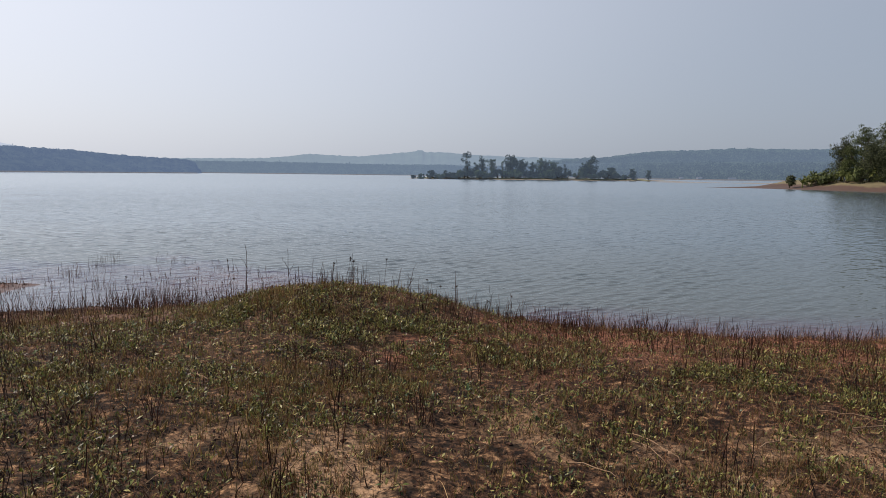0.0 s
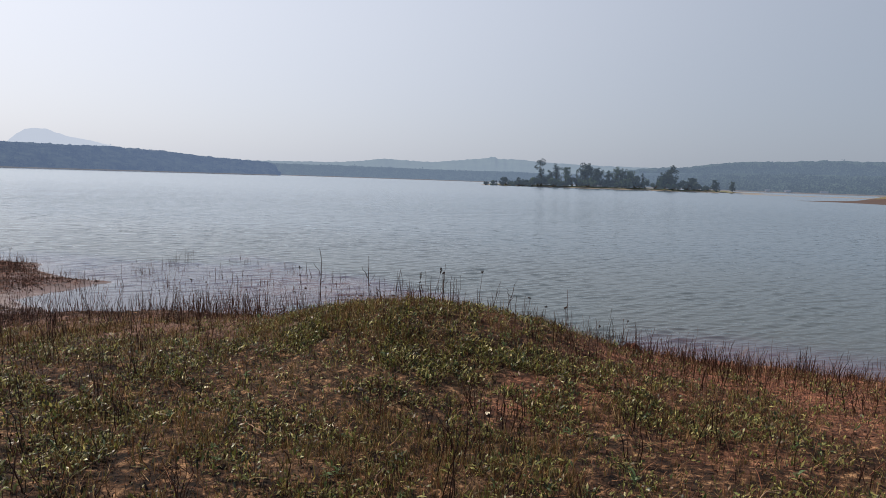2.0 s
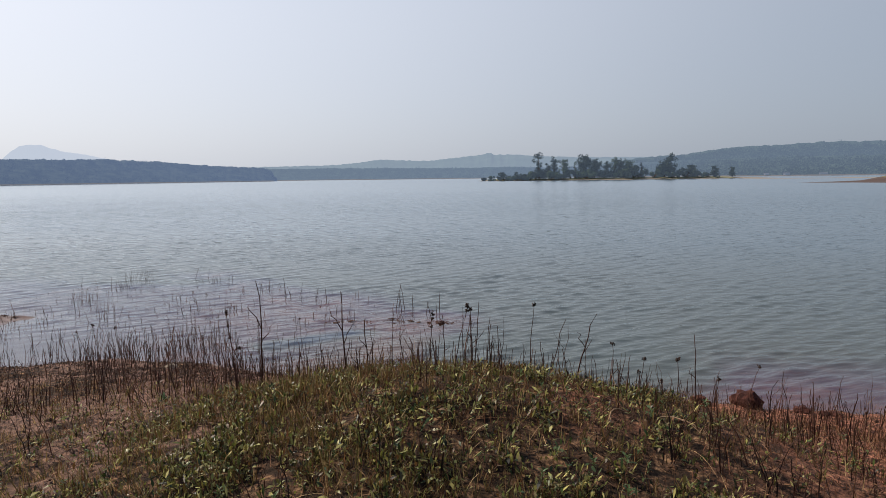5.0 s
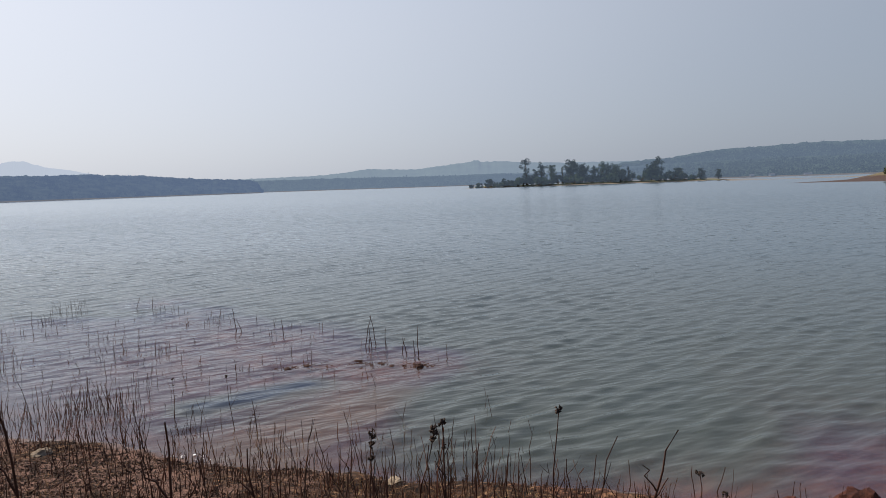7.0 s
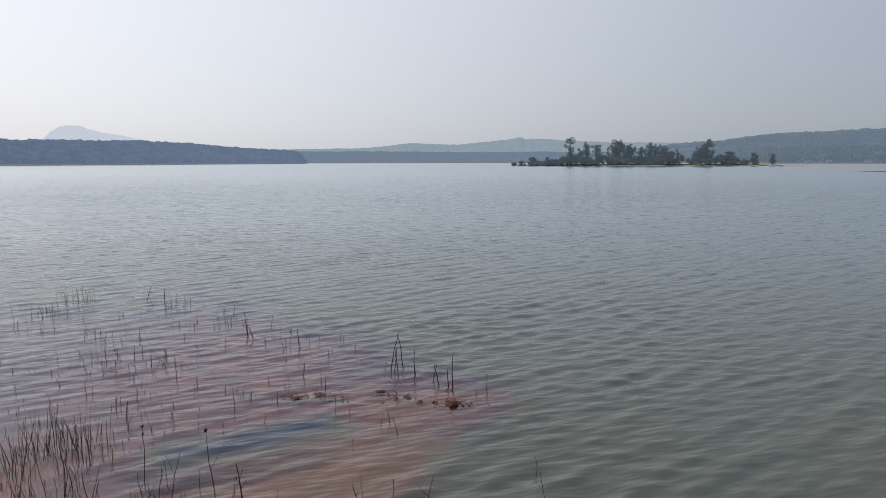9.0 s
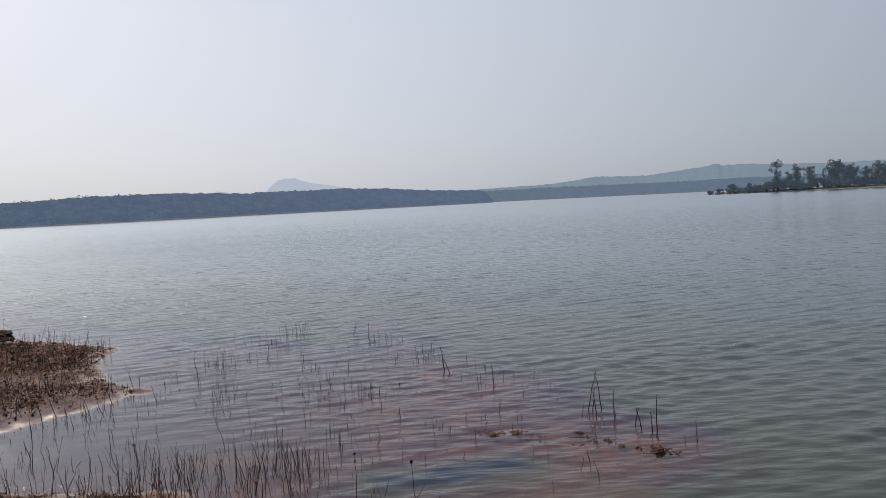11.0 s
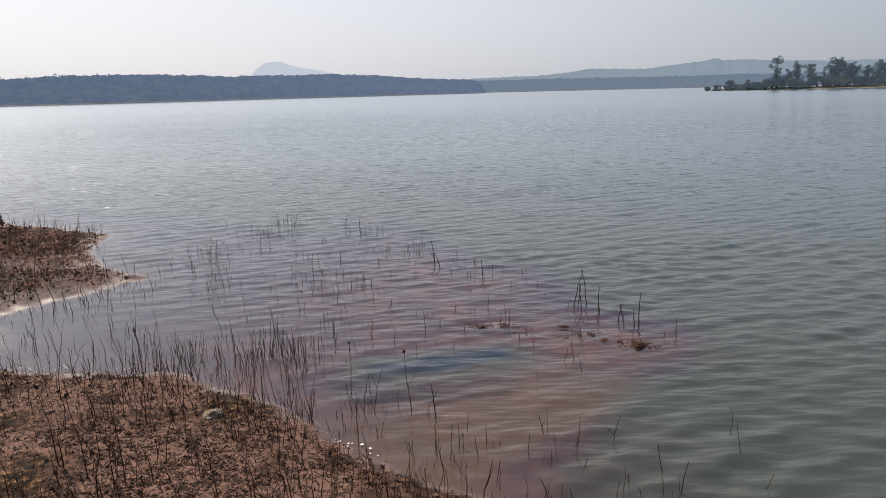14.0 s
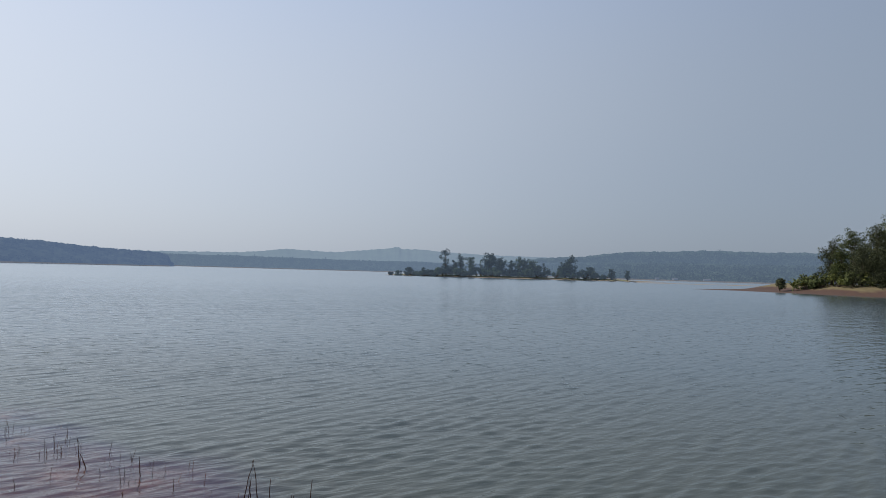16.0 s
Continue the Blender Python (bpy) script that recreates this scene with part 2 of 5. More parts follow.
    # west of the spit the sky's blue is painted into the water's body
    tint = k.mix(shoal.outputs["Fac"], deep, k.mix(k.span(d, 0.12, 0.5), k.mix(k.span(east.outputs[0], -5.0, -8.5), (0.046, 0.029, 0.037), (0.027, 0.027, 0.044)), (0.012, 0.017, 0.028)))
    k.link(k.mix(stirred.outputs["Fac"], tint, k.mix(clouds, (0.062, 0.037, 0.02), (0.08, 0.05, 0.027))), body.inputs["Color"])
    clear = k.n("BsdfTransparent")
    clear.inputs["Color"].default_value = (0.93, 0.9, 0.88, 1)
    under = k.n("MixShader")
    k.link(murk, under.inputs[0])
    k.link(clear.outputs[0], under.inputs[1])
    k.link(body.outputs[0], under.inputs[2])
    gloss = k.n("BsdfGlossy")
    # sky blue put into the reflection's own colour
    gloss.inputs["Color"].default_value = (0.93, 0.97, 1.0, 1)
    k.link(k.span(r, 15, 40, 0.07, 0.14), gloss.inputs["Roughness"])
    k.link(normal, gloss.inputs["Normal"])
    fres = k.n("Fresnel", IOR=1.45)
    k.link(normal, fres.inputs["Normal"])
    top = k.n("MixShader")
    k.link(fres.outputs[0], top.inputs[0])
    k.link(under.outputs[0], top.inputs[1])
    k.link(gloss.outputs[0], top.inputs[2])
    k.link(top.outputs[0], k.out.inputs["Surface"])
    return k.m


def plant_material(name, colours, rough=0.7, thin=0.0, scale=12.0, gloss=0.16):
    """Plant matter whose colour differs from piece to piece and a little along each piece."""
    k = Mat(name)
    geo = k.n("NewGeometry")
    c = k.ramp(geo.outputs["Random Per Island"], [(i / max(1, len(colours) - 1), col) for i, col in enumerate(colours)])
    c = k.mix(0.5, c, k.ramp(k.noise(geo.outputs["Position"], scale, 3), [(0.3, (0.55, 0.5, 0.45)), (0.7, (1.25, 1.25, 1.2))]), "MULTIPLY")
    k.link(c, k.bsdf.inputs["Base Color"])
    k.bsdf.inputs["Roughness"].default_value = rough
    k.bsdf.inputs["Specular IOR Level"].default_value = gloss
    if thin:
        tr = k.n("BsdfTranslucent")
        k.link(c, tr.inputs["Color"])
        mx = k.n("MixShader")
        mx.inputs[0].default_value = thin
        k.link(k.bsdf.outputs[0], mx.inputs[1])
        k.link(tr.outputs[0], mx.inputs[2])
        k.link(mx.outputs[0], k.out.inputs["Surface"])
    return k.m


def rock_material(name, dark, light):
    k = Mat(name)
    p = k.pos()
    f = k.noise(p, 9, 6, 0.65)
    pits = k.noise(p, 40, 4, 0.6)
    k.link(k.mix(k.span(pits, 0.55, 0.7), k.ramp(f, [(0.3, dark), (0.7, light)]), dark), k.bsdf.inputs["Base Color"])
    k.bsdf.inputs["Roughness"].default_value = 0.9
    k.bsdf.inputs["Specular IOR Level"].default_value = 0.15
    k.link(k.bump(k.math("ADD", f, k.math("MULTIPLY", pits, 0.5)), 0.9, 0.02), k.bsdf.inputs["Normal"])
    return k.m


def shore_material(name, low, high, z0, z1, scale):
    """Bare sand by the water that turns to grass higher up."""
    k = Mat(name)
    p = k.pos()
    sep = k.n("SeparateXYZ")
    k.link(p, sep.inputs[0])
    f = k.noise(p, scale, 4)
    z = k.math("ADD", sep.outputs[2], k.span(f, 0.3, 0.7, -0.4, 0.4))
    c = k.mix(k.span(z, z0, z1), low, high)
    c = k.mix(0.45, c, k.ramp(k.noise(p, scale * 4, 3), [(0.3, (0.5, 0.5, 0.5)), (0.7, (1.3, 1.3, 1.3))]), "MULTIPLY")
    k.link(c, k.bsdf.inputs["Base Color"])
    k.bsdf.inputs["Roughness"].default_value = 0.95
    return k.m


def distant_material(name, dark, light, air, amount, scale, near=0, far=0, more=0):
    """Far woods whose haze is mixed into the surface as a glow; the veil thickens from near to far."""
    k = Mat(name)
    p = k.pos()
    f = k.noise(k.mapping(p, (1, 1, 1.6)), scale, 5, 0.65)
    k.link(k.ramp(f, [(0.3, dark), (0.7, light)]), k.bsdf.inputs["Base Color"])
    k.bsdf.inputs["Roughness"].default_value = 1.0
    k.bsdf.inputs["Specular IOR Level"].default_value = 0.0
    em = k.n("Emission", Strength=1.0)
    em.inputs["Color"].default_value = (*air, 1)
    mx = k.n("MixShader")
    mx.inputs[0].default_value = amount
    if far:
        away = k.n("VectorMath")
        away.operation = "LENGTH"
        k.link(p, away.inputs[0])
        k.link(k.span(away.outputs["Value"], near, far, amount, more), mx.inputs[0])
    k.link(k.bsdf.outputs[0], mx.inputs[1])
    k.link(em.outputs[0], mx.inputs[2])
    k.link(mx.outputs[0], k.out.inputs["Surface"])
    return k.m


SOIL = soil_material()
WATER = water_material()
# near-black and pale stops paint in part of the weeds' shade and sunlit leaves
LEAF = plant_material("weed_leaf", [(0.008, 0.009, 0.003), (0.034, 0.056, 0.018), (0.15, 0.155, 0.034), (0.035, 0.014, 0.008), (0.3, 0.27, 0.085), (0.011, 0.01, 0.004), (0.12, 0.06, 0.022), (0.085, 0.1, 0.02), (0.38, 0.33, 0.12)], 0.42, 0.32, gloss=0.2)
GRASS = plant_material("green_grass", [(0.045, 0.038, 0.012), (0.13, 0.115, 0.036), (0.11, 0.042, 0.022), (0.045, 0.045, 0.013), (0.15, 0.075, 0.034), (0.36, 0.25, 0.12)], 0.5, 0.4, gloss=0.16)
STRAW = plant_material("dry_grass", [(0.05, 0.02, 0.011), (0.17, 0.068, 0.034), (0.01, 0.006, 0.004), (0.23, 0.11, 0.055), (0.07, 0.028, 0.015), (0.016, 0.009, 0.005), (0.38, 0.25, 0.12)], 0.75, 0.15)
STEM = plant_material("dead_stem", [(0.012, 0.007, 0.006), (0.04, 0.018, 0.012), (0.02, 0.01, 0.008), (0.1, 0.038, 0.022), (0.026, 0.014, 0.01)], 0.85)
HEAD = plant_material("seed_head", [(0.016, 0.011, 0.009), (0.035, 0.02, 0.014)], 0.9)
STUBBLE = plant_material("spit_stubble", [(0.016, 0.007, 0.005), (0.085, 0.031, 0.018), (0.04, 0.015, 0.009), (0.15, 0.062, 0.036)], 0.85)
LITTER = plant_material("leaf_litter", [(0.008, 0.005, 0.003), (0.036, 0.017, 0.009), (0.012, 0.006, 0.005), (0.15, 0.075, 0.036)], 0.85)
WET_ROCK = rock_material("wet_laterite", (0.012, 0.006, 0.005), (0.066, 0.03, 0.02))
ROCK = rock_material("laterite_rock", (0.014, 0.005, 0.004), (0.075, 0.025, 0.016))
EARTH = rock_material("dark_earth", (0.016, 0.008, 0.006), (0.085, 0.042, 0.026))
STONE = rock_material("pale_stone", (0.13, 0.095, 0.065), (0.28, 0.215, 0.15))
BARK = rock_material("bark", (0.03, 0.022, 0.016), (0.10, 0.075, 0.055))
CROWN_DARK = plant_material("dark_foliage", [(0.018, 0.023, 0.012), (0.034, 0.04, 0.02), (0.062, 0.068, 0.03)], 0.8, 0.15, 0.4)
CROWN = plant_material("foliage", [(0.024, 0.032, 0.012), (0.048, 0.06, 0.021), (0.088, 0.1, 0.036)], 0.8, 0.2, 0.4)
CROWN_LIGHT = plant_material("bright_foliage", [(0.05, 0.065, 0.018), (0.1, 0.115, 0.03), (0.18, 0.18, 0.06)], 0.6, 0.3, 0.4)
ISLAND = shore_material("island_shore", (0.15, 0.12, 0.088), (0.11, 0.11, 0.045), 0.35, 0.8, 0.15)
REDBANK = shore_material("red_bank", (0.04, 0.018, 0.01), (0.085, 0.066, 0.03), 1.1, 1.6, 0.25)
# glow colour that stands in for the haze before far surfaces
HAZE_GLOW = (0.14, 0.19, 0.262)
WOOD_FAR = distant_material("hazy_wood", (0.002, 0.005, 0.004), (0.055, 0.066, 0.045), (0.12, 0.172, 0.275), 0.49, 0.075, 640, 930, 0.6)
BAND_FAR = distant_material("hazier_wood", (0.008, 0.015, 0.012), (0.05, 0.068, 0.045), HAZE_GLOW, 0.42, 0.06, 850, 1250, 0.7)
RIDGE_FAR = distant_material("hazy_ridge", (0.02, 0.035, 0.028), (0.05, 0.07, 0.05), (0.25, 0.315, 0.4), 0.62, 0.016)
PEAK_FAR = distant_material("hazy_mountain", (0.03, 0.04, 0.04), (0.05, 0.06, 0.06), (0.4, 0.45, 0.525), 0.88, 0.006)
HILL_FAR = distant_material("hazy_hill", (0.006, 0.014, 0.012), (0.055, 0.075, 0.05), HAZE_GLOW, 0.6, 0.035)
# island leaves carry the same haze as a faint glow of their own
ISLE_DARK = distant_material("hazed_island_foliage", (0.008, 0.012, 0.008), (0.045, 0.055, 0.03), HAZE_GLOW, 0.2, 0.45)
ISLE_GREEN = distant_material("hazed_island_green_foliage", (0.014, 0.022, 0.01), (0.075, 0.095, 0.04), HAZE_GLOW, 0.2, 0.45)
BEACH_FAR = distant_material("far_beach", (0.06, 0.05, 0.04), (0.13, 0.105, 0.085), HAZE_GLOW, 0.35, 0.05)
# haze glow mixed into the houses' plaster and tiles
PAINT = distant_material("hazed_plaster", (0.1, 0.085, 0.08), (0.15, 0.13, 0.12), HAZE_GLOW, 0.6, 0.3)
TILE = distant_material("hazed_roof", (0.07, 0.05, 0.045), (0.1, 0.07, 0.06), HAZE_GLOW, 0.6, 0.3)


# ---- mesh helpers ----
def mesh_np(name, verts, faces, material, smooth=False):
    """A mesh from an array of points and an array of triangles or quads."""
    verts, faces = np.asarray(verts, np.float32), np.asarray(faces, np.int32)
    me = bpy.data.meshes.new(name)
    n, m = faces.shape
    me.vertices.add(len(verts))
    me.vertices.foreach_set("co", verts.ravel())
    me.loops.add(n * m)
    me.loops.foreach_set("vertex_index", faces.ravel())
    me.polygons.add(n)
    me.polygons.foreach_set("loop_start", np.arange(0, n * m, m, dtype=np.int32))
    me.polygons.foreach_set("use_smooth", np.full(n, smooth))
    me.update(calc_edges=True)
    me.materials.append(material)
    return me


def part(name, bm, material, parent, label=""):
    me = bpy.data.meshes.new(name)
    bm.to_mesh(me)
    bm.free()
    me.materials.append(material)
    ob = new(name, me)
    ob.parent = parent
    return tagged(ob, label)


def part_np(name, verts, faces, material, parent, label="", smooth=False):
    ob = new(name, mesh_np(name, verts, faces, material, smooth))
    ob.parent = parent
    return tagged(ob, label)


def lattice(ix, iy, seed):
    h = (ix.astype(np.int64) * 374761393 + iy.astype(np.int64) * 668265263 + seed * 974634721) & 0x7FFFFFFF
    h = ((h ^ (h >> 13)) * 1274126177) & 0x7FFFFFFF
    return ((h ^ (h >> 16)) & 0xFFFF) / 65535.0


def vnoise(x, y, seed=0):
    x, y = np.asarray(x, float), np.asarray(y, float)
    ix, iy = np.floor(x), np.floor(y)
    fx, fy = x - ix, y - iy
    fx, fy = fx * fx * (3 - 2 * fx), fy * fy * (3 - 2 * fy)
    a, b = lattice(ix, iy, seed), lattice(ix + 1, iy, seed)
    c, d = lattice(ix, iy + 1, seed), lattice(ix + 1, iy + 1, seed)
    return (a + (b - a) * fx) * (1 - fy) + (c + (d - c) * fx) * fy - 0.5


def fbm(x, y, seed=0, octaves=4):
    return sum(vnoise(x * 2 ** o, y * 2 ** o, seed + o) / 2 ** o for o in range(octaves))


def step(a, b, v):
    f = np.clip((v - a) / (b - a), 0, 1)
    return f * f * (3 - 2 * f)


# ---- the lie of the land ----
SHORE = [(400, 2), (60, 9), (25, 11), (12, 11.7), (8.7, 11.8), (6.6, 12.0), (4.9, 12.75), (3.2, 12.9), (1.6, 13.2), (0, 13.5), (-1.8, 13.85),
         (-2.6, 13.9), (-3.5, 14.25), (-4.3, 14.4), (-5.5, 14.7), (-6.7, 14.8), (-7.8, 14.55), (-8.8, 14.2), (-9.8, 14.5), (-10.9, 15.1),
         (-10.75, 15.9), (-10.45, 16.8), (-10.05, 17.9), (-10.7, 18.05), (-11.4, 18.2), (-12.2, 18.5), (-12.9, 19.1), (-13.3, 19.6), (-13.5, 20.0), (-13.9, 20.45), (-14.6, 20.62), (-15.8, 20.66),
         (-17.1, 20.66), (-18.15, 20.75), (-19.2, 20.9), (-21.0, 21.4), (-22.8, 21.9), (-24.2, 22.35), (-26.2, 22.45), (-28.3, 22.3), (-30, 21.2), (-34, 20), (-60, 17), (-400, 10), (-400, -400), (400, -400)]


def shore_distance(x, y):
    """Metres from the waterline, positive on land."""
    x, y = np.asarray(x, float), np.asarray(y, float)
    best, inside = np.full(x.shape, 1e9), np.zeros(x.shape, bool)
    for (ax, ay), (bx, by) in zip(SHORE, SHORE[1:] + SHORE[:1]):
        dx, dy = bx - ax, by - ay
        f = np.clip(((x - ax) * dx + (y - ay) * dy) / (dx * dx + dy * dy), 0, 1)
        best = np.minimum(best, np.hypot(x - ax - f * dx, y - ay - f * dy))
        if ay != by:
            inside ^= ((ay > y) != (by > y)) & (x < dx * (y - ay) / dy + ax)
    return np.where(inside, best, -best)


def segment_distance(x, y, a, b):
    dx, dy = b[0] - a[0], b[1] - a[1]
    f = np.clip(((x - a[0]) * dx + (y - a[1]) * dy) / (dx * dx + dy * dy), 0, 1)
    return np.hypot(x - a[0] - f * dx, y - a[1] - f * dy)


def height(x, y, fine=True):
    x, y = np.asarray(x, float), np.asarray(y, float)
    s = shore_distance(x, y) + 0.28 * fbm(x * 1.1, y * 1.1, 3, 3)
    top = 1.6 - 1.3 * step(-3.0, -11.0, x)
    land = top * (1 - np.exp(-np.maximum(s, 0) / 5.0)) + 0.02
    land += 0.62 * np.exp(-((x + 0.45) ** 2 / 4.2 + (y - 9.6) ** 2 / 3.0))
    land -= 0.13 * np.exp(-((x - 2.5) / 1.5) ** 2 - ((s - 1.3) / 0.9) ** 2)
    rough = 0.7 * fbm(y * 1.3, x * 0.6, 93, 3)
    inland = step(16.8, 19.0, y - 0.25 * (-x - 16))
    edge = step(0.0, 0.16, s + 0.2 * fbm(x * 2.1, y * 2.1, 91, 2))
    land += inland * edge * (0.15 * step(-18.2, -18.6, x + 0.5 * rough) + 0.17 * step(-23.7, -24.2, x + 0.5 * rough))
    bed = np.maximum(s * (0.16 + 0.4 * step(-2.0, -1.0, x) * step(3.4, 1.8, x)), -1.2) - 0.5 * step(-8, -30, s) * 8
    spit = np.minimum(segment_distance(x, y, (-10.5, 19.2), (-4.6, 18.6)) / 2.4, segment_distance(x, y, (-5.0, 18.4), (-1.5, 17.6)) / 1.15)
    spit = np.minimum(spit, segment_distance(x, y, (-11, 20.8), (-6.0, 20.6)) / 1.3)
    bed = np.maximum(bed, -0.07 - 0.6 * np.maximum(spit - 0.55, 0) + 0.05 * fbm(x * 0.9, y * 0.9, 21, 3))
    plateau = segment_distance(x, y, (-9.4, 16.3), (-3.6, 17.1)) / 2.2
    bed = np.maximum(bed, -0.12 - 0.7 * np.maximum(plateau - 0.6, 0) + 0.05 * fbm(x * 0.7, y * 0.7, 22, 3))
    shelf = segment_distance(x, y, (-6.0, 15.2), (-2.5, 14.3))
    bed = np.maximum(bed, -0.07 - 0.34 * np.maximum(shelf - 0.85, 0))
    reef = np.minimum(segment_distance(x, y, (-3.9, 16.5), (-2.7, 17.35)), segment_distance(x, y, (-2.7, 17.35), (-1.2, 17.6)))
    bed = np.maximum(bed, -0.035 - 0.4 * np.maximum(reef - 0.2, 0) + 0.03 * fbm(x * 2.3, y * 2.3, 31, 2))
    for bx_, by_, rx_ in BARS:
        bed = np.maximum(bed, -0.004 - 0.11 * np.hypot((x - bx_) / rx_, (y - by_) / 0.3))
    bed -= 0.6 * np.exp(-(segment_distance(x, y, (-4.1, 15.8), (-2.8, 16.65)) / 0.42) ** 2)
    z = np.where(s > 0, land, bed)
    if fine:
        on = step(-0.4, 0.3, s)
        z = z + on * (0.10 * step(-14, -8, x) * fbm(x * 0.8, y * 0.8, 5, 3) + 0.05 * fbm(x * 3.2, y * 3.2, 8, 3) + 0.022 * fbm(x * 11, y * 11, 12, 2))
        z = np.where(s > 0.25, np.maximum(z, 0.03), z)
    return z


def spread(lo, hi, stepsize, outer, growth=1.09):
    mid = list(np.arange(lo, hi + 1e-6, stepsize))
    d, left = stepsize, []
    while mid[-1] < outer:
        d *= growth
        mid.append(mid[-1] + d)
    d, head = stepsize, lo
    while head > -outer:
        d *= growth
        head -= d
        left.append(head)
    return np.array(left[::-1] + mid)


def sheet(name, xs, ys, z, material, keep=None, smooth=True):
    X, Y = np.meshgrid(xs, ys)
    Z = z(X, Y)
    nx, ny = len(xs), len(ys)
    i = np.arange(nx * ny).reshape(ny, nx)
    q = np.stack([i[:-1, :-1], i[:-1, 1:], i[1:, 1:], i[1:, :-1]], -1).reshape(-1, 4)
    v = np.stack([X, Y, Z], -1).reshape(-1, 3)
    if keep is not None:
        ok = keep(X, Y).ravel()
        q = q[ok[q].any(1)]
        used = np.unique(q)
        back = np.full(len(v), -1)
        back[used] = np.arange(len(used))
        v, q = v[used], back[q]
    return new(name, mesh_np(name, v, q, material, smooth)), v


GX, GY = spread(-29, 8, 0.14, 4000, 1.12), spread(0.5, 24.5, 0.13, 4000, 1.12)
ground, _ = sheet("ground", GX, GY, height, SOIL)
tagged(ground, "reddish-brown laterite lake shore with sandy bare patches", kind="structure")

# the lake: rings round the camera's standing place, fine near it and wide out on the lake, raised into wind waves
MID = (-0.3, 9.3)
ring = np.concatenate([2.0 * 1.007 ** np.arange(0, 587), 120 * 1.055 ** np.arange(1, 70)])
fan = np.radians(np.concatenate([np.linspace(-105, -81, 40, endpoint=False), np.linspace(-81, 47, 470, endpoint=False), np.linspace(47, 105, 90)]))
RR, FF = np.meshgrid(ring, fan, indexing="ij")
LX, LY = MID[0] + RR * np.sin(FF), MID[1] + RR * np.cos(FF)
bed_z = height(LX, LY, False)
lake_depth = np.maximum(-bed_z, 0)
calm = np.exp(-(segment_distance(LX, LY, (-10.5, 15.6), (-6.5, 15.2)) / 1.7) ** 2)
calm = np.clip(calm + 0.75 * step(-0.9, 0.0, shore_distance(LX, LY)), 0, 1)
# brown silt stirred up between the bank and the drowned spit, with a clear dark channel through it
inner = np.interp(LY, [13.0, 13.9, 14.45, 14.9, 15.45, 16.6, 18.0], [-1.7, -1.95, -1.85, -1.65, -1.3, -1.0, -0.7]) - LX + 0.2 + 0.45 * fbm(LX * 1.1, LY * 1.1, 61, 3)
silt = step(-0.1, 0.55, inner) * step(18.3, 17.6, LY) * (1 - 0.75 * step(1.2, 3.2, inner)) * (1 - 0.45 * step(15.4, 17.0, LY))
gully = np.exp(-((segment_distance(LX, LY, (-4.0, 15.85), (-2.85, 16.65)) + 0.3 * fbm(LX * 2.2, LY * 2.2, 67, 3)) / 0.28) ** 2)
shoal = step(-0.2, 0.4, inner) * np.maximum(step(0.5, 0.2, lake_depth), gully) * step(25.0, 23.0, LY)
shoal = np.maximum(shoal, step(2.0, 3.2, LX) * step(0.45, 0.12, lake_depth))
silt *= 1 - 0.9 * gully


def wind_waves(x, y, spacing, calm_, depth_):
    """Shift of the still surface by a field of short-crested waves that run across the lake to the bank."""
    r = np.random.default_rng(19)
    out = np.zeros((3,) + x.shape)
    groups = np.clip(1.0 + 0.8 * fbm(x * 0.23 - y * 0.4, (1.7 * x + y) * 0.08, 97, 3), 0.6, 1.4)
    power = (1 - 0.9 * calm_) * (0.7 + 0.3 * step(0.02, 0.3, depth_)) * groups * (1 + 0.6 * step(14, 32, np.hypot(x - MID[0], y - MID[1])))
    count = 54
    for i in range(count):
        wave = 0.22 * (2.4 / 0.22) ** ((i + r.uniform()) / count)
        slope = 0.036 * math.exp(-(math.log(wave / 0.35) / 0.75) ** 2) * r.uniform(0.6, 1.4)
        a = radians(120 + r.normal() * (12 if wave > 0.6 else 21))
        kx, ky = math.cos(a) * 2 * math.pi / wave, math.sin(a) * 2 * math.pi / wave
        ph = kx * x + ky * y + r.uniform(0, 6.283)
        amp = slope * wave / (2 * math.pi) * step(2.2, 4.5, wave / spacing) * power
        out[2] += amp * np.cos(ph)
        out[0] -= 0.9 * amp * math.cos(a) * np.sin(ph)
        out[1] -= 0.9 * amp * math.sin(a) * np.sin(ph)
    return out


near = ring < 120
lift = np.zeros((3,) + LX.shape)
lift[:, near] = wind_waves(LX[near], LY[near], np.maximum(RR[near] * 0.006, 0.02), calm[near], lake_depth[near])
grid_i = np.arange(LX.size).reshape(LX.shape)
q = np.stack([grid_i[:-1, :-1], grid_i[1:, :-1], grid_i[1:, 1:], grid_i[:-1, 1:]], -1).reshape(-1, 4)
q = q[(bed_z.ravel() < 0.25)[q].any(1)][:, ::-1]
used = np.unique(q)
back = np.full(LX.size, -1)
back[used] = np.arange(len(used))
v = np.stack([LX + lift[0], LY + lift[1], lift[2]], -1).reshape(-1, 3)[used]
water = new("water", mesh_np("water", v, back[q], WATER, True))
tagged(water, "grey-green rippled lake water with hazy sky reflections", kind="structure")
water.visible_shadow = False
for name_, values in (("depth", lake_depth), ("calm", calm), ("silt", silt), ("shoal", shoal)):
    water.data.attributes.new(name_, "FLOAT", "POINT").data.foreach_set("value", values.ravel()[used].astype(np.float32))


# ---- far shores ----
def profile(points, az):
    return np.interp(az, [p[0] for p in points], [p[1] for p in points])


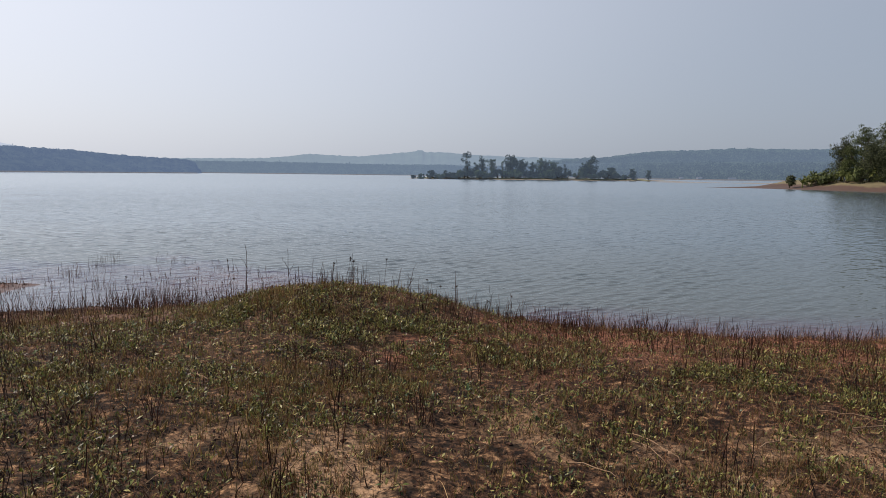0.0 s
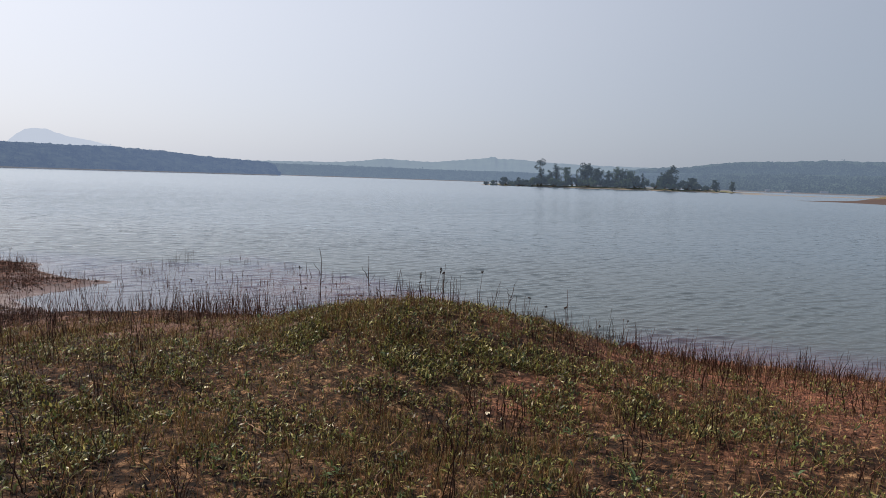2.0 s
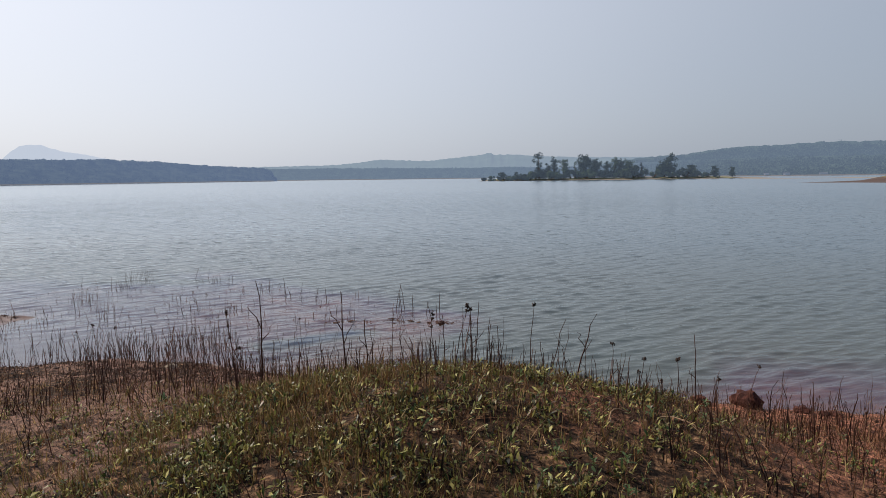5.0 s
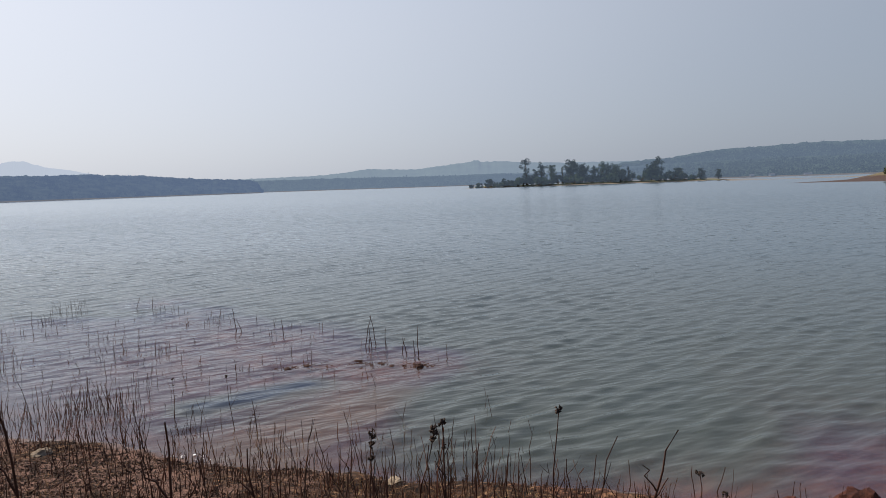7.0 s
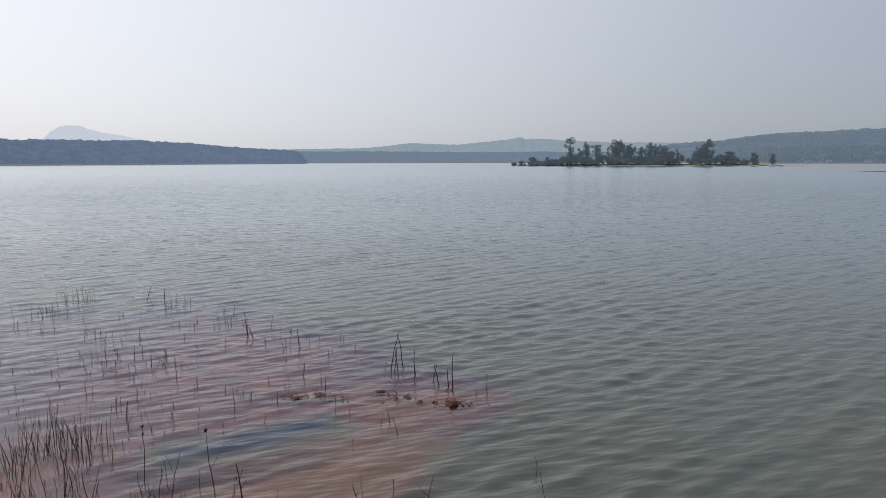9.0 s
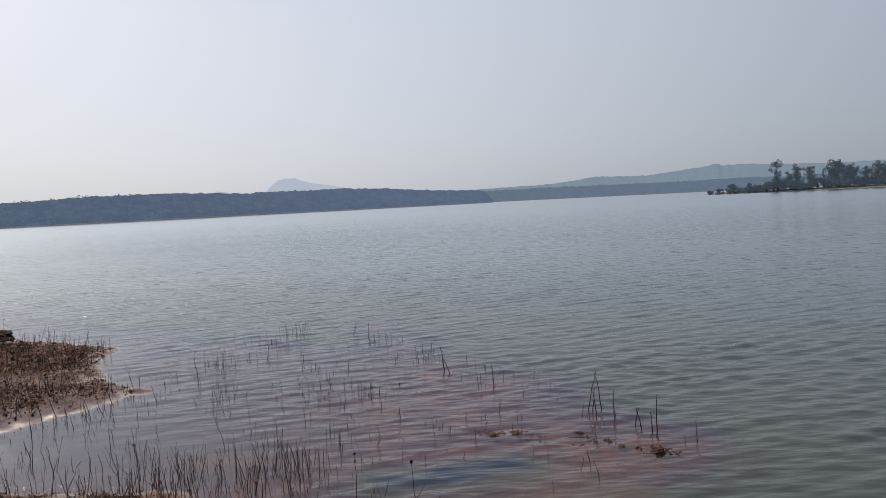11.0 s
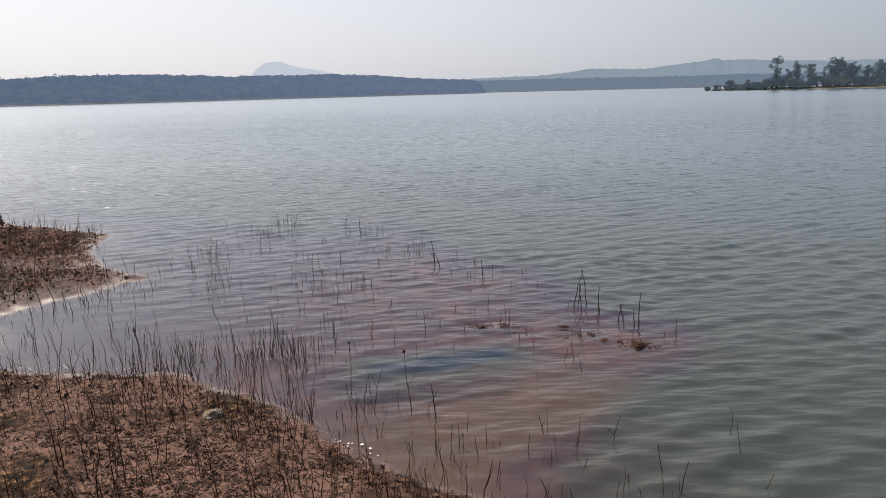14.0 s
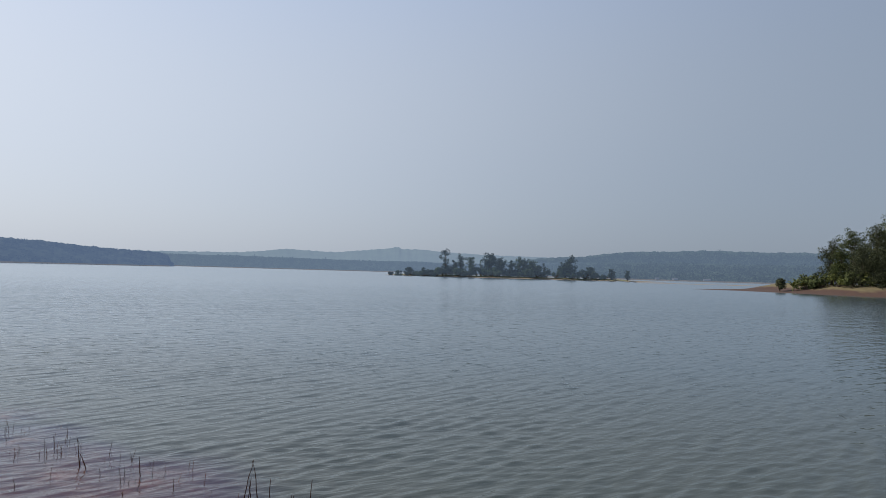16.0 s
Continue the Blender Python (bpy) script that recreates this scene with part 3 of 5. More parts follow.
def distant_ridge(name, label, points, reach, material, jag, seed, steps=700, foot=-0.2):
    """A wooded ridge whose crest stands at the given degrees above the eye level along the compass."""
    az = np.linspace(points[0][0], points[-1][0], steps)
    el = profile(points, az) + jag * (fbm(az * 3.1, az * 0, seed, 5) + 0.35 * vnoise(az * 23, az * 0, seed + 9))
    d = profile(reach, az)
    rows = []
    for f in np.linspace(0, 1, 9):
        dd = d * (1 + 0.16 * f + 0.012 * fbm(az * 2.2, az * 0 + f * 6, seed + 4, 4))
        z = 3.2 + dd * np.tan(np.radians(el)) * f ** 0.8 + (1 - f) * (foot - 3.2)
        rows.append(np.stack([dd * np.sin(np.radians(az)), 9 + dd * np.cos(np.radians(az)), z], -1))
    back = rows[-1].copy()
    back[:, :2] *= 1.06
    back[:, 2] = -2
    rows.append(back)
    v = np.concatenate(rows)
    i = np.arange(len(v)).reshape(len(rows), steps)
    q = np.stack([i[:-1, :-1], i[:-1, 1:], i[1:, 1:], i[1:, :-1]], -1).reshape(-1, 4)
    return tagged(new(name, mesh_np(name, v, q, material, True)), label, kind="structure")


def tufts(centres, sizes, per, rng, flat=0.8, leaf=1.0):
    """Clumps of small leaf faces round each centre: a ragged crown without a hard outline."""
    n = len(centres)
    d = rng.normal(size=(n, per, 3))
    d /= np.linalg.norm(d, axis=2, keepdims=True)
    d[..., 2] *= flat
    r = rng.uniform(0.55, 1.0, (n, per, 1))
    c = centres[:, None, :] + d * r * sizes[:, None, None]
    u = rng.normal(size=(n, per, 3))
    u /= np.linalg.norm(u, axis=2, keepdims=True)
    w = np.cross(u, d + 0.3 * rng.normal(size=d.shape))
    w /= np.linalg.norm(w, axis=2, keepdims=True) + 1e-9
    k = leaf * (sizes[:, None, None] * rng.uniform(0.22, 0.42, (n, per, 1)))
    a, b = u * k, w * k * 0.75
    v = np.stack([c - a, c - b * 0.9 + a * 0.1, c + a, c + b], 2).reshape(-1, 3)
    return v, np.arange(len(v)).reshape(-1, 4)


def distant_wood(name, label, points, reach, material, count, size, seed, lowest=0.0, per=16, leaf=1.0, emergent=0.02, ragged=0.25):
    """Thousands of ragged crowns up a slope."""
    rng = np.random.default_rng(seed)
    az = rng.uniform(points[0][0], points[-1][0], count)
    f = rng.uniform(0, 1, count) ** 0.75
    el = profile(points, az)
    dd = profile(reach, az) * (1 + 0.15 * f)
    s = size * rng.uniform(0.6, 1.25, count)
    z = 3.2 + dd * np.tan(np.radians(el)) * f ** 0.85 - (1 - f) * 3.0 - s * 0.9 + lowest
    tall = rng.uniform(0, 1, count) < emergent
    z = z + np.where(tall, s * rng.uniform(0.4, 1.1, count), 0) + s * ragged * fbm(az * 1.7, f * 3, seed + 3, 3)
    z = np.maximum(z, s * 0.5)
    c = np.stack([dd * np.sin(np.radians(az)), 9 + dd * np.cos(np.radians(az)), z], -1)
    v, q = tufts(c, s, per, rng, 1.1, leaf)
    return tagged(new(name, mesh_np(name, v, q, material)), label, kind="structure")


PEAK = [(-40, 0.6), (-38.7, 1.6), (-38.0, 2.3), (-37.5, 2.66), (-36.9, 2.8), (-36.1, 2.78), (-35.6, 2.58), (-34.8, 2.32), (-33.4, 2.12), (-32, 1.82), (-30.5, 1.5), (-27, 0.8)]
RIDGE = [(-26, 1.0), (-20, 1.06), (-14.3, 1.16), (-12, 1.32), (-10, 1.6), (-8.5, 1.56), (-5.2, 1.47), (-3, 1.72), (-0.35, 1.96), (-0.15, 2.1), (0.15, 2.1), (0.4, 1.94),
         (2, 1.93), (4.4, 1.76), (8, 1.6), (12.8, 1.52), (16, 1.5), (25, 1.2)]
RIGHT = [(9, 0.9), (12.8, 1.42), (14.5, 1.55), (16.6, 1.66), (18.5, 1.95), (20.3, 2.15), (23.6, 2.24), (26.4, 2.35), (30, 2.3), (33.5, 2.26), (40, 2.3), (60, 2.4), (85, 2.0)]
BAND = [(-21, 0.9), (-14, 0.95), (-8, 0.9), (-3, 0.85), (2, 0.9), (6, 0.75), (10, 0.95), (14, 1.15), (20, 1.3), (26, 1.35), (32, 1.35), (40, 1.4), (60, 1.4)]
WOOD = [(-120, 2.2), (-90, 2.0), (-75, 1.85), (-68.5, 1.72), (-65.3, 1.98), (-61.8, 1.92), (-58.6, 1.55), (-52.5, 1.92), (-47.8, 1.97), (-44, 1.88), (-40.4, 1.72),
        (-37.7, 1.74), (-31.8, 1.75), (-27.8, 1.54), (-22.8, 1.12), (-20, 1.02), (-19.2, 0.75), (-18.9, 0.1)]
WOOD_AT = [(-120, 600), (-75, 620), (-45, 680), (-18, 930)]
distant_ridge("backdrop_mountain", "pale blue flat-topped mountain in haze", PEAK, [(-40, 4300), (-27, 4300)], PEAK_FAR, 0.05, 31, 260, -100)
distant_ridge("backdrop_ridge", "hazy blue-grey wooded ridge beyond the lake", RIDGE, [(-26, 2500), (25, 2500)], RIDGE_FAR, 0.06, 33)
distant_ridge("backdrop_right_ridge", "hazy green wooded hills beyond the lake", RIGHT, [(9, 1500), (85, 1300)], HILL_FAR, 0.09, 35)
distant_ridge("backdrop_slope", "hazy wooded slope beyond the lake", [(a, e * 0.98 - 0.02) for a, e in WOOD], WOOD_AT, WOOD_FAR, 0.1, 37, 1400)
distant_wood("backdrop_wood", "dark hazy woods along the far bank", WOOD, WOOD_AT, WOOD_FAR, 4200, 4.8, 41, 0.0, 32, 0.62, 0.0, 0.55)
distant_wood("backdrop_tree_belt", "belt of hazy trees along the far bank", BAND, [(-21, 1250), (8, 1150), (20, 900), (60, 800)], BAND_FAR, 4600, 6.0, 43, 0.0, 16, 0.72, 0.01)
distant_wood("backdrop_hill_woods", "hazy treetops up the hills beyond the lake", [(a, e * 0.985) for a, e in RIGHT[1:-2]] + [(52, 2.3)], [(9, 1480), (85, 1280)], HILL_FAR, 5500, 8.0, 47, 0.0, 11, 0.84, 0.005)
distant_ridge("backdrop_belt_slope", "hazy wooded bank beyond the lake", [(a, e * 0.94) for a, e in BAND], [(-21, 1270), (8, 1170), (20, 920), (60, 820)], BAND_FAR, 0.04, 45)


def far_beach(name, reach, lo, hi, deep, seed):
    az = np.linspace(lo, hi, 300)
    d = profile(reach, az) * (0.985 + 0.012 * fbm(az * 0.8, az * 0, seed, 3))
    rows = [np.stack([(d + k) * np.sin(np.radians(az)), 9 + (d + k) * np.cos(np.radians(az)), np.full_like(az, z) + 0.25 * vnoise(az * 4, az * 0, seed + 1) * (z > 0)], -1)
            for k, z in ((0, -0.3), (deep * 0.3, 0.5), (deep, 1.1), (deep * 3, 1.2))]
    v = np.concatenate(rows)
    i = np.arange(len(v)).reshape(4, 300)
    q = np.stack([i[:-1, :-1], i[:-1, 1:], i[1:, 1:], i[1:, :-1]], -1).reshape(-1, 4)
    return tagged(new(name, mesh_np(name, v, q, BEACH_FAR, True)), "thin strip of bare pale earth at the far waterline", kind="structure")


far_beach("backdrop_beach", WOOD_AT, -110, -19, 6, 51)
far_beach("backdrop_flats", [(-19, 1200), (8, 1100), (20, 760), (45, 700)], -19, 45, 10, 53)


# ---- island and headland ----
def low_land(name, label, xs, ys, edge, slope, top, material, seed):
    def z(x, y):
        return np.clip(edge(x, y) * slope, -0.8, top) + 0.35 * fbm(x * 0.07, y * 0.07, seed, 3) * step(-2, 8, edge(x, y))
    ob, _ = sheet(name, xs, ys, z, material, lambda x, y: edge(x, y) > -6)
    return tagged(ob, label, kind="structure"), z


def island_edge(x, y):
    half = np.interp(x, [-9, 4, 60, 140, 165, 192], [0, 7, 16, 14, 6, 0])
    return half - np.abs(y - 443) + 1.5 * fbm(x * 0.06, y * 0.06, 61, 2)


island, island_z = low_land("island", "low sandy island with scrubby grass in the lake", np.arange(-16, 200, 2.0), np.arange(415, 472, 1.5), island_edge, 0.16, 1.3, ISLAND, 63)

HEADLAND = [(91, 204), (103, 197), (110, 178), (120, 157), (140, 132), (200, 95), (330, 70), (420, 320), (240, 330), (152, 256), (119, 216)]


def headland_edge(x, y):
    best, inside = np.full(x.shape, 1e9), np.zeros(x.shape, bool)
    for a, b in zip(HEADLAND, HEADLAND[1:] + HEADLAND[:1]):
        best = np.minimum(best, segment_distance(x, y, a, b))
        if a[1] != b[1]:
            inside ^= ((a[1] > y) != (b[1] > y)) & (x < (b[0] - a[0]) * (y - a[1]) / (b[1] - a[1]) + a[0])
    return (np.where(inside, best, -best) + 2.0 * fbm(x * 0.05, y * 0.05, 67, 3)) * (0.22 + 0.78 * step(8, 26, x - 103 + 0.25 * np.abs(y - 195)))


headland, headland_z = low_land("headland", "red earth bank with dry yellow grass above the lake", np.arange(80, 300, 2.0), np.arange(80, 310, 2.0), headland_edge, 0.3, 2.6, REDBANK, 69)

sandbar, _ = low_land("sandbar", "flat pale sandbar just above the lake", np.arange(140, 330, 3.0), np.arange(300, 420, 3.0),
                      lambda x, y: 7 - np.abs(y - 372 + 0.22 * (x - 150)) + np.minimum(0, (x - 150) * 0.2) + 3 * fbm(x * 0.03, y * 0.03, 73, 3), 0.05, 0.4, ISLAND, 71)


# ---- trees ----
def tubes(paths, radii, sides=4):
    """Tapered tubes along many paths at once. paths: n x k x 3, radii: n x k."""
    n, k, _ = paths.shape
    along = np.gradient(paths, axis=1)
    along /= np.linalg.norm(along, axis=2, keepdims=True) + 1e-9
    ref = np.where(np.abs(along[..., 2:3]) > 0.9, np.array([1.0, 0, 0]), np.array([0, 0, 1.0]))
    u = np.cross(along, ref)
    u /= np.linalg.norm(u, axis=2, keepdims=True) + 1e-9
    w = np.cross(along, u)
    a = np.arange(sides) * 2 * np.pi / sides
    ring = u[:, :, None, :] * np.cos(a)[None, None, :, None] + w[:, :, None, :] * np.sin(a)[None, None, :, None]
    v = (paths[:, :, None, :] + ring * radii[:, :, None, None]).reshape(-1, 3)
    i = np.arange(n * k * sides).reshape(n, k, sides)
    j = np.roll(i, -1, axis=2)
    q = np.stack([i[:, :-1], j[:, :-1], j[:, 1:], i[:, 1:]], -1).reshape(-1, 4)
    return v, q


def tree(label, x, y, z, h, w, material, seed, bare=0.25, lobes=9, per=26, detail=1, leaf=1.0):
    rng = np.random.default_rng(seed)
    root = tagged(new("tree"), label, "tree", "trees by the lake")
    root.location = (x, y, z - 0.15)
    k = 7
    f = np.linspace(0, 1, k)
    lean = rng.normal(size=2) * 0.05 * h
    trunk = np.stack([lean[0] * f ** 2 + 0.012 * h * rng.normal(size=k) * f, lean[1] * f ** 2 + 0.012 * h * rng.normal(size=k) * f, f * h * 0.82], -1)[None]
    rad = (0.022 * h * (1 - 0.82 * f) + 0.012 * h * np.exp(-f * 12))[None]
    tv, tq = tubes(trunk, rad, 7)
    g = rng.normal(size=(lobes, 3))
    g /= np.linalg.norm(g, axis=1, keepdims=True)
    g *= rng.uniform(0.15, 0.5, (lobes, 1))
    mid = h * (bare + (1 - bare) * 0.5)
    up = np.linspace(0.42, -0.44, lobes) + rng.uniform(-0.03, 0.03, lobes)
    wide = np.sqrt(np.clip(1 - (up / 0.55) ** 2, 0.05, 1)) * 1.25
    c = np.stack([g[:, 0] * w / 2 * wide + lean[0] * 0.5, g[:, 1] * w / 2 * wide + lean[1] * 0.5, mid + up * h * (1 - bare)], -1)
    c[0, :2] = lean
    s = np.minimum(w * 0.33, h * (1 - bare) * 0.3) * rng.uniform(0.7, 1.15, lobes)
    s[0] *= 0.8
    c[0, 2] = h - s[0] * 0.85
    start = trunk[0, rng.integers(2, 5, lobes)]
    t = np.linspace(0, 1, 5)[None, :, None]
    limbs = start[:, None, :] * (1 - t) + c[:, None, :] * t
    limbs[:, :, 2] += 0.06 * h * np.sin(np.pi * t[..., 0]) * 0.6
    lv, lq = tubes(limbs, np.linspace(0.009, 0.003, 5)[None, :].repeat(lobes, 0) * h, 5)
    part_np("trunk", np.concatenate([tv, lv]), np.concatenate([tq, lq + len(tv)]), BARK, root, "dark rough trunk with limbs", True)
    if detail > 1:
        sub = c[:, None, :] + rng.normal(size=(lobes, detail, 3)) * s[:, None, None] * 0.55
        c, s = sub.reshape(-1, 3), np.repeat(s, detail) * rng.uniform(0.38, 0.66, lobes * detail)
    v, q = tufts(c, s, per, rng, 0.85, leaf)
    part_np("crown", v, q, material, root, "crown of small leaves with gaps")
    return root


def bush(label, x, y, z, h, w, material, seed, per=30, group="bushes by the lake"):
    """A shrub: several short stems from one foot and a ragged mass of leaves down to the ground."""
    rng = np.random.default_rng(seed)
    root = tagged(new("bush"), label, "bush", group)
    root.location = (x, y, z - 0.1)
    n = 7
    c = np.stack([rng.normal(size=n) * w * 0.24, rng.normal(size=n) * w * 0.2, rng.uniform(0.25, 0.78, n) * h], -1)
    t = np.linspace(0, 1, 4)[None, :, None]
    for j in range(n):
        part_np("stem", *tubes(c[j:j + 1, None, :] * t, np.linspace(0.03, 0.012, 4)[None, :] * h, 4), BARK, root)
    v, q = tufts(c, rng.uniform(0.75, 1.1, n) * min(h * 0.34, w * 0.42), per, rng, 0.9, 0.75)
    v[:, 2] = np.maximum(v[:, 2], 0.05)
    part_np("leaves", v, q, material, root, "dense small leaves")
    return root


DARKTREE, MIDTREE = "dark green broadleaf tree on the sandy island", "green broadleaf tree on the sandy island"
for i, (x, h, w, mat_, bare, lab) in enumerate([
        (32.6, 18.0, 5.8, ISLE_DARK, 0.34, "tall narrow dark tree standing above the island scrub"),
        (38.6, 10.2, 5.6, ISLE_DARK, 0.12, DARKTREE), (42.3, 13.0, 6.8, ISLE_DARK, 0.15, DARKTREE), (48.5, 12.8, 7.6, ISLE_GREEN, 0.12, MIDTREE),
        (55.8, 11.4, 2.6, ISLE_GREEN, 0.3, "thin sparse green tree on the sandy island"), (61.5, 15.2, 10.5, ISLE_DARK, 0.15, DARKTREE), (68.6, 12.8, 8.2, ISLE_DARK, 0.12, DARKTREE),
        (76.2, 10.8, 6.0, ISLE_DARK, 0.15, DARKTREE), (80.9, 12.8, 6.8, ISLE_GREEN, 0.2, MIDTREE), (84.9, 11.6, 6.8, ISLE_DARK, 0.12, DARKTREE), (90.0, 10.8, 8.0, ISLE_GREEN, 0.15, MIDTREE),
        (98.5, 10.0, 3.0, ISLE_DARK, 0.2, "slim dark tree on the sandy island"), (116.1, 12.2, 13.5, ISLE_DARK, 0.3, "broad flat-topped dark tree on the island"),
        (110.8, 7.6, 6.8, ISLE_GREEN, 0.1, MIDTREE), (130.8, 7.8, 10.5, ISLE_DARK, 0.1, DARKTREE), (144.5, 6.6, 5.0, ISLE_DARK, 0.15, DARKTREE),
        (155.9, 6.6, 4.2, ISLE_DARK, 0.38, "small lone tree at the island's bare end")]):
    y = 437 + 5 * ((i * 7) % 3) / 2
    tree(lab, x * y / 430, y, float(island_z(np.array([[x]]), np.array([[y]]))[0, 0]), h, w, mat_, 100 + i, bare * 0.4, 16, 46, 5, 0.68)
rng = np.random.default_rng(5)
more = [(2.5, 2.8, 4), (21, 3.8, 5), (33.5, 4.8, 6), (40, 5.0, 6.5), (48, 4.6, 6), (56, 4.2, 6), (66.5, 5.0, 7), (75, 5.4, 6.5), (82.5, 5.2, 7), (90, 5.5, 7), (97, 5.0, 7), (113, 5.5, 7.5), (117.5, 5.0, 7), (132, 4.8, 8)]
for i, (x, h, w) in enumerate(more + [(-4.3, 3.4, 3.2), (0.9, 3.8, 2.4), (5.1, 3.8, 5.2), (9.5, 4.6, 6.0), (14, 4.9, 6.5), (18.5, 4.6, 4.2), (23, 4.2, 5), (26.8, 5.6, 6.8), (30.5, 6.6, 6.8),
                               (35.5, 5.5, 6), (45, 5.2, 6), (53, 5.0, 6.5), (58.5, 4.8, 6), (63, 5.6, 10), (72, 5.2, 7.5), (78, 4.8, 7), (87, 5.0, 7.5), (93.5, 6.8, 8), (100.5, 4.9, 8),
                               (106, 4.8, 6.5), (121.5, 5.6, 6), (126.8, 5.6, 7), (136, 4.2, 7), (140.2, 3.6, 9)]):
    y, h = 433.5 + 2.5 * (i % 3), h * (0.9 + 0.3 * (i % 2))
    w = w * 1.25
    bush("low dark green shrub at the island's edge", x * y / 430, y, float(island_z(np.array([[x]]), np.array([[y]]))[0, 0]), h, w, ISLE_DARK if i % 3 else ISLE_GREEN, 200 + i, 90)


def bearing(az, r):
    return r * math.sin(radians(az)) - 0.2, 7 + r * math.cos(radians(az))


def on_headland(az, r):
    x, y = bearing(az, r)
    return x, y, float(headland_z(np.array([[x]]), np.array([[y]]))[0, 0])


for i, (az, r, h, w, mat_) in enumerate([(a + 0.9, *rest) for a, *rest in [(34.3, 214, 12.4, 7.5, CROWN_DARK), (35.6, 222, 16.2, 10, CROWN), (37.0, 212, 17.0, 9, CROWN_DARK), (38.6, 224, 20.0, 11, CROWN), (40.6, 214, 20, 12, CROWN_DARK),
                                         (43.0, 226, 22, 12, CROWN), (34.9, 210, 10.5, 7, CROWN), (37.8, 218, 17.5, 10, CROWN), (38.4, 208, 13, 9, CROWN_DARK), (41.8, 216, 20, 11, CROWN), (37.4, 203, 9, 8, CROWN_DARK), (40.8, 203, 10, 9, CROWN_DARK), (36.2, 206, 10.5, 8, CROWN_DARK), (39.6, 204, 12, 9, CROWN), (42.0, 206, 13, 10, CROWN_DARK), (46, 216, 21, 13, CROWN_DARK), (50, 220, 20, 14, CROWN)]]):
    x, y, z = on_headland(az, r)
    tree("tall leafy tree in the grove on the red bank", x, y, z, h, w * 0.86, mat_, 300 + i, 0.06, 16, 56, 9, 0.4)
for i, (az, r, h, w, mat_) in enumerate([(31.7, 205, 4.2, 3.0, CROWN_DARK), (33.6, 204, 4.6, 4.5, CROWN), (34.6, 203, 4.4, 5, CROWN), (35.6, 200, 3.8, 5, CROWN_LIGHT), (36.6, 198, 4.0, 5, CROWN), (37.6, 198, 3.6, 5, CROWN_LIGHT),
                                         (38.6, 197, 4.2, 6, CROWN), (40, 196, 4.0, 6, CROWN), (41.5, 196, 4.0, 6, CROWN), (43.5, 196, 4, 7, CROWN)]):
    x, y, z = on_headland(az, r + 7)
    bush("leafy shrub at the foot of the grove", x, y, z, h, w, mat_, 330 + i, 60, "shrubs below the grove")


def banana(x, y, z, h, seed):
    rng = np.random.default_rng(seed)
    root = tagged(new("banana_plant"), "yellow-green banana plant on the red bank", "banana plant", "banana plants")
    root.location = (x, y, z - 0.1)
    f = np.linspace(0, 1, 4)
    v, q = tubes(np.stack([0.1 * f, 0 * f, f * h * 0.5], -1)[None], (0.16 - 0.06 * f)[None], 7)
    part_np("stalk", v, q, CROWN_LIGHT, root, "pale green stalk", True)
    for j in range(8):
        a = j * 2.4 + rng.uniform(-0.3, 0.3)
        t = np.linspace(0, 1, 7)
        reach, rise = h * rng.uniform(0.45, 0.65), h * rng.uniform(0.3, 0.55)
        out = t * reach
        up = h * 0.46 + rise * np.sin(t * 2.2)
        wide = 0.34 * np.sin(np.pi * (0.1 + 0.88 * t)) * h / 3.4
        d, side = np.array([math.cos(a), math.sin(a), 0]), np.array([-math.sin(a), math.cos(a), 0])
        c = np.outer(out, d) + np.outer(up, [0, 0, 1])
        v = np.stack([c - side * wide[:, None] - [0, 0, 0.08], c, c + side * wide[:, None] - [0, 0, 0.08]], 1).reshape(-1, 3)
        i = np.arange(21).reshape(7, 3)
        q = np.concatenate([np.stack([i[:-1, k], i[:-1, k + 1], i[1:, k + 1], i[1:, k]], -1) for k in (0, 1)])
        part_np("leaf", v, q, CROWN_LIGHT, root, "long drooping leaf" if j == 0 else "", True)


for i, (az, r, h) in enumerate([(32.6, 206, 3.0), (32.9, 209, 3.4), (33.2, 206, 2.8), (33.5, 208, 3.3), (33.8, 206, 3.0), (34.1, 209, 3.2), (34.9, 205, 2.7), (35.3, 207, 3.0), (35.7, 205, 2.7), (36.1, 206, 2.8), (36.9, 205, 2.6)]):
    banana(*on_headland(az, r + 5), h, 360 + i)


